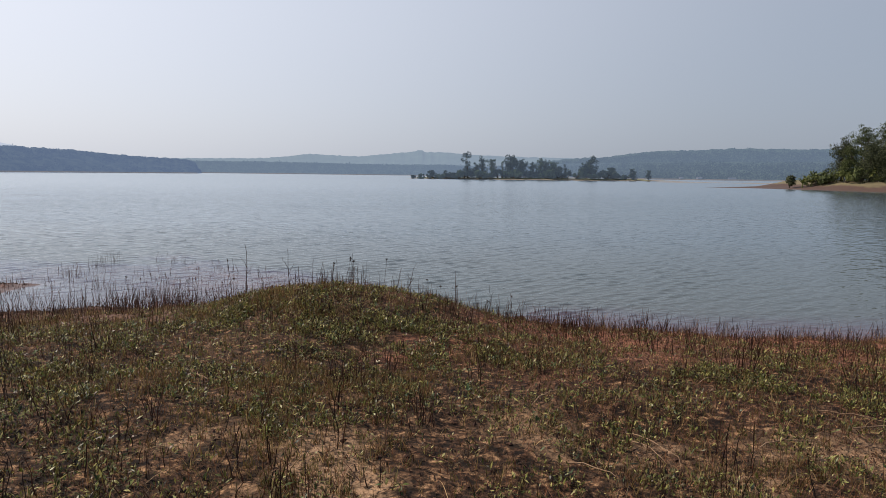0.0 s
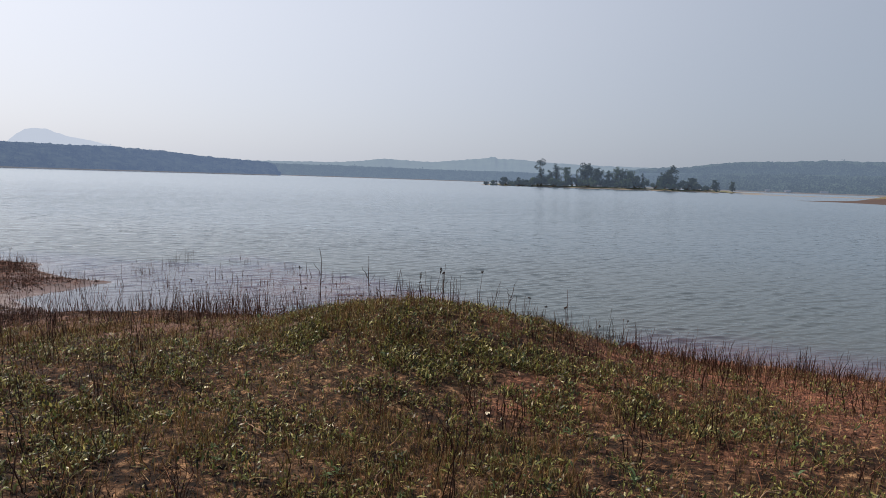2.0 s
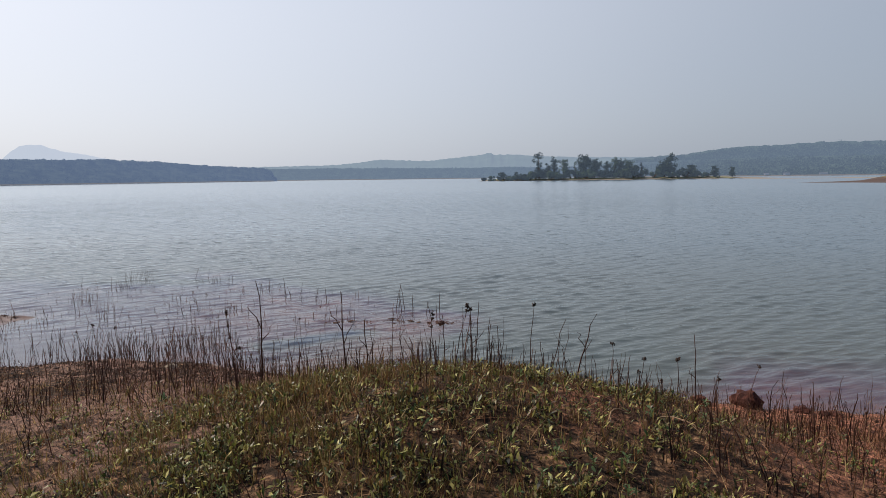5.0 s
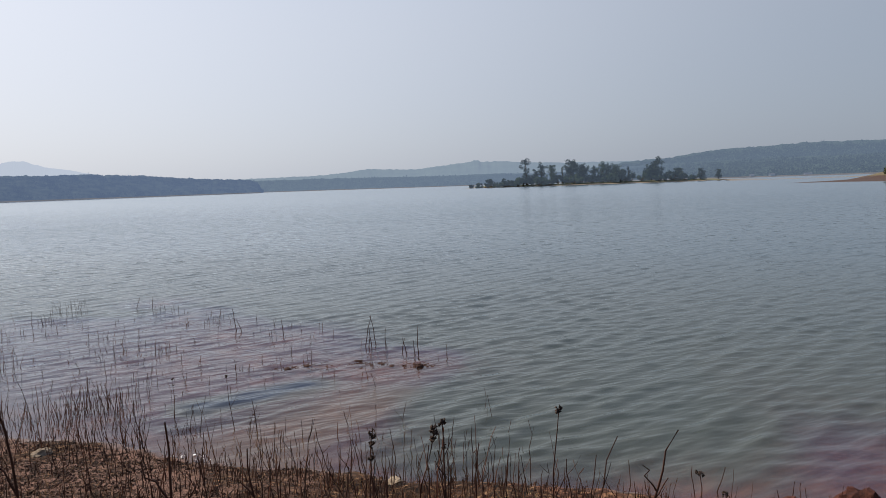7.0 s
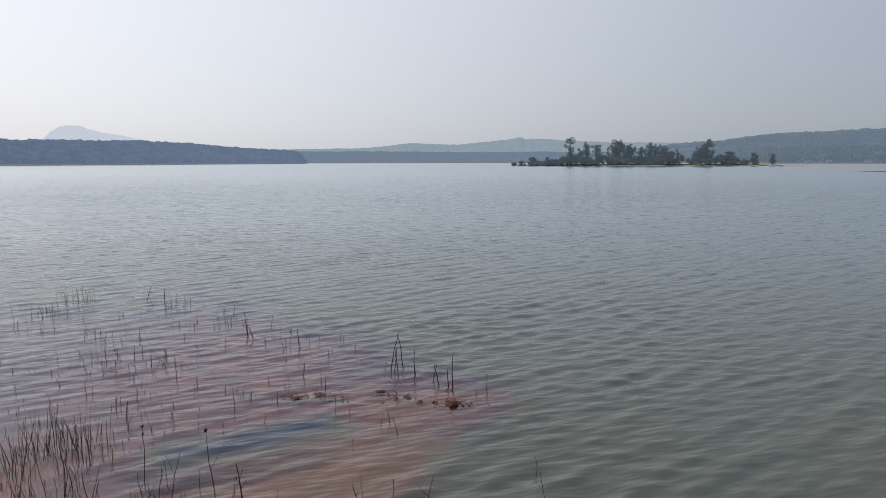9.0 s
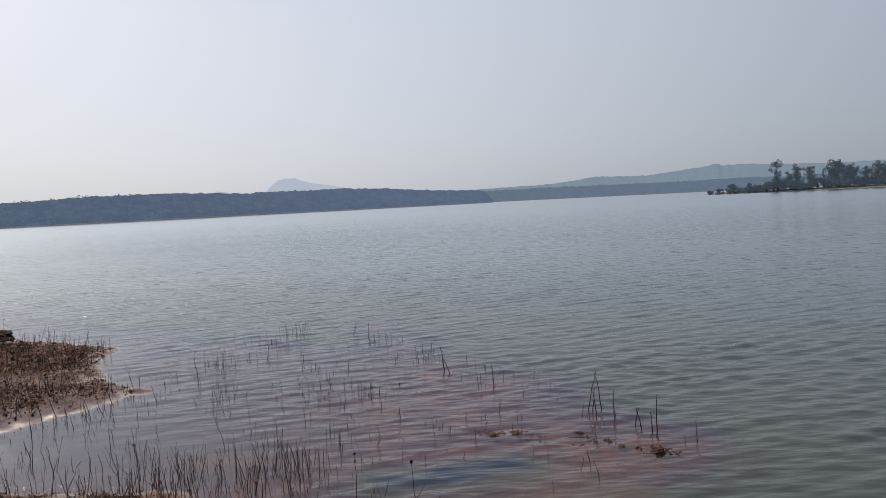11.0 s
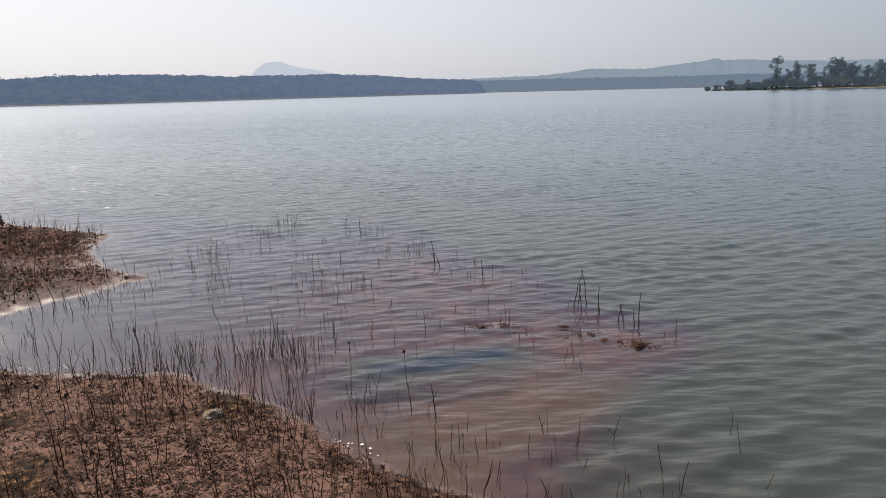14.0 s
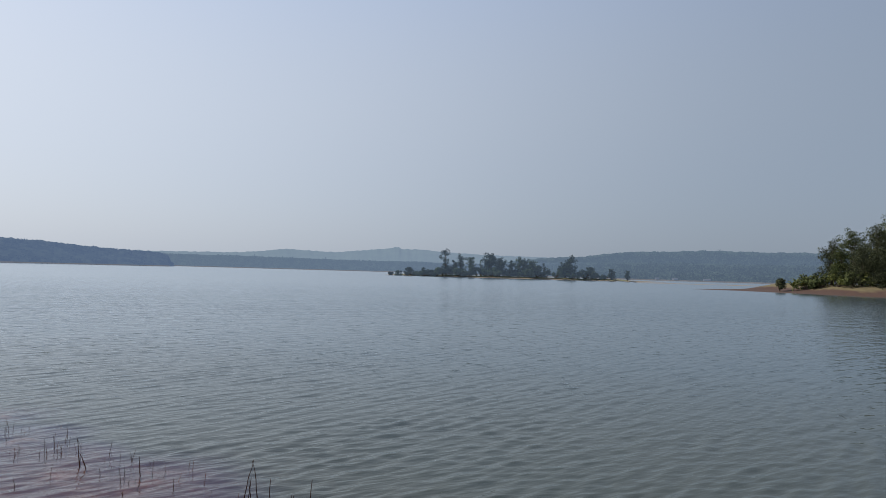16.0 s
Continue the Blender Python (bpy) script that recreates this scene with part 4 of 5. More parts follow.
def house(label, x, y, z, lx, ly, h, turn):
    root = tagged(new("house"), label, "house", "far houses")
    root.matrix_basis = pose(x, y, z, 0, 0, turn)
    bm = bmesh.new()
    bmesh.ops.create_cube(bm, size=1, matrix=Matrix.Translation((0, 0, h / 2)) @ Matrix.Diagonal((lx, ly, h, 1)))
    bmesh.ops.bevel(bm, geom=list(bm.edges), offset=0.06, segments=1)
    part("wall", bm, PAINT, root, "pale plastered wall")
    bm = bmesh.new()
    a, b, r = lx / 2 + 0.5, ly / 2 + 0.5, h * 1.45
    vs = [bm.verts.new(p) for p in ((-a, -b, h - 0.1), (a, -b, h - 0.1), (a, b, h - 0.1), (-a, b, h - 0.1), (-a, 0, r), (a, 0, r))]
    for fc in ((0, 1, 5, 4), (2, 3, 4, 5), (0, 4, 3), (1, 2, 5), (3, 2, 1, 0)):
        bm.faces.new([vs[k] for k in fc])
    part("roof", bm, TILE, root, "hazy tiled roof")
    for dx in (-lx * 0.25, lx * 0.25):
        bm = bmesh.new()
        bmesh.ops.create_cube(bm, size=1, matrix=Matrix.Translation((dx, -ly / 2 - 0.03, h * 0.5)) @ Matrix.Diagonal((1.1, 0.1, 1.2, 1)))
        window = part("window", bm, TILE, root, "dark window opening")
        bm = bmesh.new()
        bmesh.ops.create_cube(bm, size=1, matrix=Matrix.Translation((dx, -ly / 2 - 0.09, h * 0.5 - 0.65)) @ Matrix.Diagonal((1.3, 0.14, 0.1, 1)))
        part("sill", bm, PAINT, window)


house("small pale house on the far bank", 306, 690, 1.2, 5, 3.5, 1.6, 12)
house("low pale house among trees on the far bank", 350, 705, 1.0, 7, 4, 1.5, -8)
house("tiny whitewashed hut on the far bank", 290, 700, 1.2, 3.5, 3, 1.5, 5)


# ---- plants of the near shore ----
def ribbons(start, ahead, length, width, curl, shape, twist=None):
    """Many thin blades at once: start n x 3, unit ahead n x 3, length, width and downward curl n; shape: width along the blade."""
    n, k = len(start), len(shape)
    t = np.linspace(0, 1, k)
    c = start[:, None, :] + ahead[:, None, :] * (length[:, None] * t)[..., None]
    c[:, :, 2] -= (curl * length)[:, None] * t ** 2
    side = np.cross(ahead, np.array([0, 0, 1.0]))
    side /= np.linalg.norm(side, axis=1, keepdims=True) + 1e-6
    if twist is not None:
        other = np.cross(side, ahead)
        side = side * np.cos(twist)[:, None] + other * np.sin(twist)[:, None]
    half = side[:, None, :] * (0.5 * width[:, None] * np.asarray(shape)[None, :])[..., None]
    v = np.stack([c - half, c + half], 2).reshape(-1, 3)
    i = np.arange(n * k * 2).reshape(n, k, 2)
    q = np.stack([i[:, :-1, 0], i[:, :-1, 1], i[:, 1:, 1], i[:, 1:, 0]], -1).reshape(-1, 4)
    return v, q


def scatter(rng, n, box, density):
    """n points in a box of the plan, thinned to a density between 0 and 1."""
    out, got = [], 0
    for _ in range(60):
        x, y = rng.uniform(box[0], box[1], 2 * n), rng.uniform(box[2], box[3], 2 * n)
        ok = rng.uniform(size=2 * n) < density(x, y)
        out.append(np.stack([x[ok], y[ok]], -1))
        got += ok.sum()
        if got >= n:
            break
    p = np.concatenate(out)[:n]
    return p[:, 0], p[:, 1]


def bare_patch(x, y):
    """1 where the soil lies open."""
    return step(0.02, 0.14, fbm(x * 0.9, y * 0.9, 17, 3))


def wedge(x, y):
    """How thickly the bank is overgrown: full within the camera's view, thin beyond."""
    return 0.1 + 0.9 * step(1.6, -0.2, np.abs(x + 0.2) - 2.6 - 0.78 * np.maximum(y - 2.0, 0)) * step(0.6, 2.2, y)


def aims(rng, n, low, high):
    a, e = rng.uniform(0, 2 * np.pi, n), np.radians(rng.uniform(low, high, n))
    return np.stack([np.cos(a) * np.cos(e), np.sin(a) * np.cos(e), np.sin(e)], -1)


def stuff(name, v, q, material, label, category):
    return tagged(new(name, mesh_np(name, v, q, material)), label, category, kind="stuff")


def join(*pairs):
    vs, qs, n = [], [], 0
    for v, q in pairs:
        vs.append(v)
        qs.append(q + n)
        n += len(v)
    return np.concatenate(vs), np.concatenate(qs)


def mound_green(x, y):
    return np.exp(-((x + 0.7) ** 2 / 5.5 + (y - 8.3) ** 2 / 3.6))


def weed_density(x, y):
    s = shore_distance(x, y)
    clump = step(0.0, 0.1, fbm(x * 2.7, y * 2.7, 25, 2))
    d = 0.05 + 0.35 * clump + 0.6 * mound_green(x, y) * (0.25 + 0.75 * clump) + 0.5 * step(0.0, 0.16, fbm(x * 0.7 + 9, y * 0.7, 23, 3)) * clump
    d *= 1 - 0.85 * step(4.6, 3.4, s) * step(-1.0, -2.2, x)
    d *= 1 - 0.4 * step(0.2, 1.6, x) * step(6.0, 8.5, y)
    d *= 1 - 0.3 * bare_patch(x, y)
    d *= 1 - 0.8 * step(0.3, 1.8, x) * step(8.0, 9.5, y)
    return np.clip(d * step(2.2, 3.6, s) * wedge(x, y) * (1 - 0.8 * step(-2.4, -3.4, x) * step(8.3, 9.6, y)), 0, 1)


rng = np.random.default_rng(11)
px, py = scatter(rng, 18500, (-9.5, 10.5, 1.6, 12.0), weed_density)
pz = height(px, py)
m = 7
size = rng.uniform(0.6, 1.3, len(px)) * (1 + 0.12 * mound_green(px, py))
start = np.repeat(np.stack([px, py, pz], -1), m, 0)
rep = np.repeat(size, m)
lift = rng.uniform(0.0, 1.0, len(start))
start[:, 2] += lift * 0.06 * rep
start[:, :2] += rng.normal(size=(len(start), 2)) * 0.022
ahead = aims(rng, len(start), 15, 82)
v, q = ribbons(start, ahead, rep * rng.uniform(0.02, 0.05, len(start)), rep * rng.uniform(0.007, 0.0155, len(start)), rng.uniform(0.0, 0.4, len(start)), [0.25, 1.0, 0.08], rng.uniform(-0.7, 0.7, len(start)))
stuff("leafy_weeds", v, q, LEAF, "low green weeds with small narrow leaves", "weeds")

stalks = np.stack([px, py, pz], -1)
paths = stalks[:, None, :] + np.linspace(0, 1, 2)[None, :, None] * (np.array([0, 0, 1.0]) * (0.085 * size)[:, None] + rng.normal(size=(len(px), 3)) * 0.012)[:, None, :]
v, q = tubes(paths, np.full((len(px), 2), 0.0016) * np.array([1, 0.4]), 3)
stuff("weed_stalks", v, q, STEM, "thin brown stalks of the low weeds", "stalks")


def grass_density(x, y):
    s = shore_distance(x, y)
    d = 0.14 + 0.6 * step(0.05, 0.3, fbm(x * 0.55 + 3, y * 0.55, 29, 3)) + 0.12 * mound_green(x, y - 0.9) * (0.4 + 0.6 * step(-0.05, 0.1, fbm(x * 3.3, y * 3.3, 27, 2)))
    return np.clip(d * (1 - 0.6 * bare_patch(x, y)) * step(1.8, 3.2, s) * (1 - 0.8 * step(0.4, 2.0, x) * step(5.0, 8.0, y)) * wedge(x, y), 0, 1)


tx, ty = scatter(rng, 8500, (-9.5, 10.5, 1.6, 12.0), grass_density)
m = 7
bx = np.repeat(tx, m) + rng.normal(size=len(tx) * m) * 0.02
by = np.repeat(ty, m) + rng.normal(size=len(tx) * m) * 0.02
ahead = aims(rng, len(bx), 52, 88)
v, q = ribbons(np.stack([bx, by, height(bx, by) - 0.004], -1), ahead, np.repeat(rng.uniform(0.6, 1.3, len(tx)), m) * (1 + 0.5 * mound_green(bx, by - 0.7)) * rng.uniform(0.05, 0.15, len(bx)), rng.uniform(0.003, 0.0065, len(bx)),
               rng.uniform(0.05, 0.5, len(bx)), [1.0, 0.75, 0.05], rng.uniform(-1.2, 1.2, len(bx)))
stuff("grass", v, q, GRASS, "short tufts of yellowish-green grass", "grass")


def straw_density(x, y):
    s = shore_distance(x, y)
    d = 0.45 + 0.4 * fbm(x * 0.8, y * 0.8 + 5, 37, 3) + 0.35 * step(5.0, 3.6, s) * step(-0.5, -2.0, x) + 0.5 * step(0.2, 1.6, x) - 0.55 * step(0.6, 1.6, x) * step(9.0, 10.2, y)
    return np.clip(d * (1 - 0.25 * bare_patch(x, y)) * step(0.25, 1.0, s) * (1 - 0.8 * step(2.6, 1.2, s) * step(-1.0, -2.5, x)) * (1 - 0.6 * step(-1.2, -2.2, x) * step(9.0, 10.0, y)) * wedge(x, y), 0, 1)


bx, by = scatter(rng, 90000, (-10, 11, 1.6, 14.5), straw_density)
ahead = aims(rng, len(bx), 4, 88)
tall = 1 + 0.6 * step(7.5, 10.5, by)
v, q = ribbons(np.stack([bx, by, height(bx, by) - 0.004], -1), ahead, tall * rng.uniform(0.03, 0.115, len(bx)), rng.uniform(0.002, 0.0052, len(bx)), rng.uniform(-0.1, 0.3, len(bx)), [1.0, 0.35], rng.uniform(-1.5, 1.5, len(bx)))
stuff("dry_grass", v, q, STRAW, "short dry reddish-brown grass stubble", "dry grass")

# long bent straws lying over the weeds
bx, by = scatter(rng, 1000, (-13, 13, -4, 11.5), lambda x, y: wedge(x, y) * 0.8)
ahead = aims(rng, len(bx), 4, 38)
v, q = ribbons(np.stack([bx, by, height(bx, by) + 0.015], -1), ahead, rng.uniform(0.15, 0.42, len(bx)), rng.uniform(0.003, 0.0055, len(bx)), rng.uniform(0.1, 0.5, len(bx)), [1.0, 1.0, 0.9, 0.7, 0.2])
stuff("straws", v, q, STRAW, "long bent dry straws lying over the weeds", "straw")

# crumbs of earth, dead leaves and bits of stalk
bx, by = scatter(rng, 52000, (-9.5, 11, 1.6, 14.8), lambda x, y: np.clip(step(0.0, 0.3, shore_distance(x, y)) * wedge(x, y) * (0.35 + 0.6 * step(-4, -8, x)), 0, 1))
ahead = aims(rng, len(bx), -8, 35)
v, q = ribbons(np.stack([bx, by, height(bx, by) + 0.004], -1), ahead, rng.uniform(0.012, 0.05, len(bx)), rng.uniform(0.005, 0.018, len(bx)), rng.uniform(-0.3, 0.3, len(bx)), [1.0, 0.4], rng.uniform(-0.6, 0.6, len(bx)))
stuff("leaf_litter", v, q, LITTER, "dead leaves and crumbs of earth on the soil", "leaf litter")


def clods(n, box, density, lo, hi, seed):
    r = np.random.default_rng(seed)
    x, y = scatter(r, n, box, density)
    s = r.uniform(lo, hi, n) * r.uniform(0.5, 1, n)
    ico = np.array([(0, 0, 1), (0.9, 0, 0.2), (0.2, 0.9, 0.1), (-0.8, 0.3, 0.2), (-0.3, -0.9, 0.1), (0.5, -0.6, 0.5), (0, 0, -0.6)], float)
    tri = np.array([(0, 1, 2), (0, 2, 3), (0, 3, 4), (0, 4, 5), (0, 5, 1), (1, 5, 4), (1, 4, 6), (1, 6, 2), (2, 6, 3), (3, 6, 4)])
    a = r.uniform(0, 6.28, n)
    jit = ico[None] * (1 + 0.35 * r.normal(size=(n, 7, 1)))
    rx = jit[..., 0] * np.cos(a)[:, None] - jit[..., 1] * np.sin(a)[:, None]
    ry = jit[..., 0] * np.sin(a)[:, None] + jit[..., 1] * np.cos(a)[:, None]
    v = np.stack([x[:, None] + rx * s[:, None], y[:, None] + ry * s[:, None], height(x, y)[:, None] + (0.15 + jit[..., 2] * 0.7) * s[:, None]], -1).reshape(-1, 3)
    return v, (tri[None] + 7 * np.arange(n)[:, None, None]).reshape(-1, 3)


v, q = clods(6500, (-14, 9, 2, 20), lambda x, y: np.clip(step(0.0, 0.2, shore_distance(x, y)) * (0.35 + 0.7 * step(-6, -9, x) + 0.5 * step(10.5, 12.5, y)), 0, 1), 0.012, 0.035, 77)
stuff("clods", v, q, EARTH, "small crumbly clods of red-brown earth", "clods")
v, q = clods(6500, (-40, -8.2, 14.9, 26), lambda x, y: np.clip(step(0.0, 0.2, shore_distance(x, y)) * (0.3 + step(-0.1, 0.15, fbm(x * 0.9, y * 0.9, 59, 3))), 0, 1), 0.014, 0.05, 79)
stuff("mud_clods", v, q, EARTH, "rough dark clods of mud on the low spit", "clods")
v, q = clods(6000, (-9.5, -1.0, 10.4, 15.0), lambda x, y: np.clip(step(0.0, 0.3, shore_distance(x, y)) * step(4.0, 2.4, shore_distance(x, y)) * step(0.0, 0.1, fbm(x * 1.3, y * 1.3, 87, 3)), 0, 1), 0.007, 0.022, 80)
stuff("bank_clods", v, q, EARTH, "dark crumbs of mud on the pinkish bank", "clods")


# ---- single plants and bits that stand out on the bank ----
def leaf_mesh(name, length, width, curl, material):
    """One pointed leaf along +x with a folded midrib."""
    t = np.linspace(0, 1, 5)
    half = 0.5 * width * np.array([0.22, 0.85, 1.0, 0.7, 0.03])
    up = length * (0.35 * t - curl * t ** 2)
    mid = np.stack([t * length, 0 * t, up], -1)
    v = np.stack([mid + np.stack([0 * t, -half, 0.25 * half], -1), mid, mid + np.stack([0 * t, half, 0.25 * half], -1)], 1).reshape(-1, 3)
    i = np.arange(15).reshape(5, 3)
    q = np.concatenate([np.stack([i[:-1, c], i[:-1, c + 1], i[1:, c + 1], i[1:, c]], -1) for c in (0, 1)])
    return mesh_np(name, v, q, material, True)


FRESH = plant_material("fresh_weed_leaf", [(0.036, 0.07, 0.024), (0.07, 0.115, 0.042), (0.14, 0.17, 0.075)], 0.42, 0.4, 30, 0.22)
PALE = plant_material("pale_dry_leaf", [(0.5, 0.43, 0.28), (0.62, 0.55, 0.4)], 0.7, 0.2, 30)
TWIG = plant_material("bleached_twig", [(0.13, 0.08, 0.048), (0.26, 0.17, 0.105)], 0.8)
leaf_kinds = [leaf_mesh("leaf", 0.055, 0.014, 0.32, FRESH), leaf_mesh("leaf", 0.07, 0.017, 0.5, FRESH), leaf_mesh("leaf", 0.042, 0.015, 0.2, FRESH)]


def weed_plant(seed, n):
    """A low leafy weed: a reddish stalk with narrow leaves round it."""
    r = np.random.default_rng(seed)
    root = tagged(new("weed_plant"), "low weed with narrow pale green leaves on red soil", "weed", "leafy weeds on the bank")
    tall = r.uniform(0.05, 0.11)
    path = np.stack([r.normal() * 0.008 * np.linspace(0, 1, 4), r.normal() * 0.008 * np.linspace(0, 1, 4), tall * np.linspace(0, 1, 4) - 0.01], -1)
    part_np("stalk", *tubes(path[None], np.linspace(0.0028, 0.0014, 4)[None], 5), STEM, root, "thin reddish stalk", True)
    for j in range(n):
        ob = new("leaf", leaf_kinds[int(r.integers(3))])
        ob.parent = root
        ob.matrix_basis = pose(0, 0, tall * (0.15 + 0.85 * j / n), 0, -r.uniform(-5, 55), j * 137.5 + r.uniform(-20, 20)) @ Matrix.Scale(r.uniform(0.7, 1.2), 4)
    return root


def grass_tuft(seed):
    r = np.random.default_rng(seed)
    n = 16
    base = np.stack([r.normal(size=n) * 0.014, r.normal(size=n) * 0.014, np.full(n, -0.005)], -1)
    v, q = ribbons(base, aims(r, n, 58, 88), r.uniform(0.08, 0.2, n), r.uniform(0.003, 0.006, n), r.uniform(0.05, 0.55, n), [1.0, 0.9, 0.65, 0.05], r.uniform(-1.2, 1.2, n))
    return tagged(new("grass_tuft", mesh_np("grass_tuft", v, q, GRASS)), "upright tuft of yellow-green grass blades", "grass tuft", "grass tufts on the bank")


def strew(kinds, count, box, density, seed, lo, hi, sink=0.0):
    """Copies of the kinds over a stretch of the plan; the first of each kind takes a place too."""
    r = np.random.default_rng(seed)
    x, y = scatter(r, count, box, density)
    z = height(x, y) - sink
    for i in range(count):
        m = pose(x[i], y[i], z[i], 0, 0, r.uniform(0, 360)) @ Matrix.Scale(r.uniform(lo, hi), 4)
        if i < len(kinds):
            kinds[i].matrix_basis = m
        else:
            copy_thing(kinds[i % len(kinds)], m)


strew([weed_plant(800 + i, 9 + i) for i in range(6)], 170, (-3.6, 3.0, 4.2, 10.4), lambda x, y: np.clip(0.25 + 0.6 * mound_green(x, y) + 0.4 * step(0.0, 0.1, fbm(x * 2.7, y * 2.7, 25, 2)), 0, 1) * step(2.8, 3.6, shore_distance(x, y)), 801, 0.5, 1.0)
strew([grass_tuft(820 + i) for i in range(5)], 110, (-3.2, 3.4, 4.0, 10.8), lambda x, y: np.clip(0.3 + 0.7 * mound_green(x, y - 0.8), 0, 1) * step(2.4, 3.2, shore_distance(x, y)), 821, 0.6, 1.1)


def twig(x, y, length, turn, seed, fork=True):
    r = np.random.default_rng(seed)
    k = 8
    t = np.linspace(0, 1, k)
    px_, py_ = t * length, np.cumsum(r.normal(size=k)) * 0.012 * length / 0.5 + 0.08 * length * np.sin(t * 3.0)
    c, s_ = math.cos(radians(turn)), math.sin(radians(turn))
    gx, gy = x + px_ * c - py_ * s_, y + px_ * s_ + py_ * c
    p = np.stack([gx - x, gy - y, height(gx, gy) - height(np.array([x]), np.array([y]))[0] + 0.03 + 0.03 * np.sin(t * 3)], -1)
    root = tagged(new("dry_twig"), "bleached dry stalk lying across the low weeds", "twig", "fallen dry stalks")
    root.location = (x, y, float(height(np.array([x]), np.array([y]))[0]))
    part_np("stalk", *tubes(p[None], np.linspace(0.0055, 0.002, k)[None], 5), TWIG, root, "", True)
    if fork:
        for j in (3, 5):
            end = p[j] + np.array([c * 0.7 - s_ * 0.5 * (-1) ** j, s_ * 0.7 + c * 0.5 * (-1) ** j, 0.1]) * length * 0.28
            f = np.linspace(0, 1, 4)[:, None]
            part_np("side_twig", *tubes((p[j] * (1 - f) + end * f)[None], np.linspace(0.003, 0.0012, 4)[None], 4), TWIG, root, "", True)


for i, (x, y, length, turn) in enumerate([(3.9, 4.75, 0.62, -22), (3.95, 4.4, 0.55, -8), (2.24, 4.34, 0.55, -75), (2.1, 4.2, 0.4, -60), (3.05, 4.05, 0.5, 5), (1.57, 4.84, 0.5, 45), (-0.3, 4.7, 0.42, 110), (1.6, 3.7, 0.35, -50), (3.3, 5.6, 0.4, 20), (-1.3, 5.6, 0.35, 140), (0.4, 8.9, 0.3, 60), (0.75, 9.1, 0.26, -40)]):
    twig(x, y, length, turn, 840 + i, i % 3 != 1)
for i, (x, y, size_) in enumerate([(-1.36, 8.74, 0.055), (0.2, 6.5, 0.045), (-0.9, 5.9, 0.04), (1.2, 5.3, 0.04), (2.6, 5.0, 0.04), (-2.2, 6.6, 0.045), (0.9, 7.3, 0.04)]):
    ob = tagged(new("fallen_leaf", leaf_mesh("fallen_leaf", size_ * 1.4, size_, 0.1, PALE)), "pale withered leaf lying on the soil", "fallen leaf", "pale fallen leaves")
    ob.matrix_basis = pose(x, y, float(height(np.array([x]), np.array([y]))[0]) + 0.012, 0, 12, i * 77)


# ---- the dead stems along the waterline ----
def stem_paths(rng, x, y, z, h, bend=0.09, k=6):
    n = len(x)
    t = np.linspace(0, 1, k)
    lean = rng.normal(size=(n, 2)) * 0.12
    wig = np.cumsum(rng.normal(size=(n, k, 2)) * bend / 2, axis=1)
    p = np.zeros((n, k, 3))
    p[..., 0] = x[:, None] + h[:, None] * (lean[:, 0:1] * t + wig[..., 0] * t)
    p[..., 1] = y[:, None] + h[:, None] * (lean[:, 1:2] * t + wig[..., 1] * t)
    p[..., 2] = z[:, None] + h[:, None] * t
    return p


def stems(name, label, x, y, h, thick, seed, forks=0.35, sunk=0.02, material=None, k=6, sides=4, bend=0.09):
    r = np.random.default_rng(seed)
    z = height(x, y) - sunk
    p = stem_paths(r, x, y, z, h, bend, k)
    pairs = [tubes(p, thick[:, None] * np.linspace(1, 0.45, k)[None, :], sides)]
    pick = r.uniform(size=len(x)) < forks
    if pick.any():
        at = p[pick, k // 2]
        d = aims(r, pick.sum(), 35, 75)
        L = h[pick] * r.uniform(0.15, 0.4, pick.sum())
        f = np.linspace(0, 1, 4)
        fp = at[:, None, :] + d[:, None, :] * (L[:, None] * f)[..., None]
        fp[..., 2] += (L[:, None] * 0.25) * f ** 2
        pairs.append(tubes(fp, thick[pick][:, None] * np.linspace(0.6, 0.25, 4)[None, :], 3))
    v, q = join(*pairs)
    return stuff(name, v, q, material or STEM, label, "dead stems")


rng = np.random.default_rng(23)
# on the bank
x, y = scatter(rng, 1400, (-9.5, 7.5, 7.5, 14.8), lambda x, y: np.clip(step(0.02, 0.3, shore_distance(x, y)) * step(4.4, 2.2, shore_distance(x, y)) * (0.06 + 0.94 * step(1.5, -1.0, x)) * (0.35 + step(-0.1, 0.2, fbm(x * 1.4, y * 1.4, 47, 2))), 0, 1))
stems("bank_stems", "thicket of thin dead brown stems on the bank", x, y, rng.gamma(2.2, 0.095, len(x)).clip(0.05, 0.62), rng.uniform(0.0026, 0.0058, len(x)), 24, 0.5)
x, y = scatter(rng, 900, (-12, 12, -3, 10.8), lambda x, y: wedge(x, y) * np.clip(0.12 + 0.9 * step(0.02, 0.16, fbm(x * 0.8, y * 0.8, 57, 2)) + 0.4 * step(-0.8, -2.5, x) - 0.9 * mound_green(x, y), 0, 1))
m = rng.integers(1, 6, len(x))
x, y = np.repeat(x, m) + rng.normal(size=m.sum()) * 0.07, np.repeat(y, m) + rng.normal(size=m.sum()) * 0.07
h = np.repeat(rng.uniform(0.14, 0.4, len(m)), m) * rng.uniform(0.6, 1.15, m.sum())
stems("field_stems", "scattered thin dead stems among the weeds", x, y, h, rng.uniform(0.003, 0.0052, len(x)), 25, sides=3)
n = 9
at = np.repeat(np.stack([x, y, height(x, y)], -1), n, 0)
at[:, 2] += np.repeat(h, n) * rng.uniform(0.1, 0.75, len(at))
at[:, :2] += rng.normal(size=(len(at), 2)) * 0.012
ok = rng.uniform(size=len(at)) < np.repeat(rng.uniform(0, 0.9, len(x)), n)
at = at[ok]
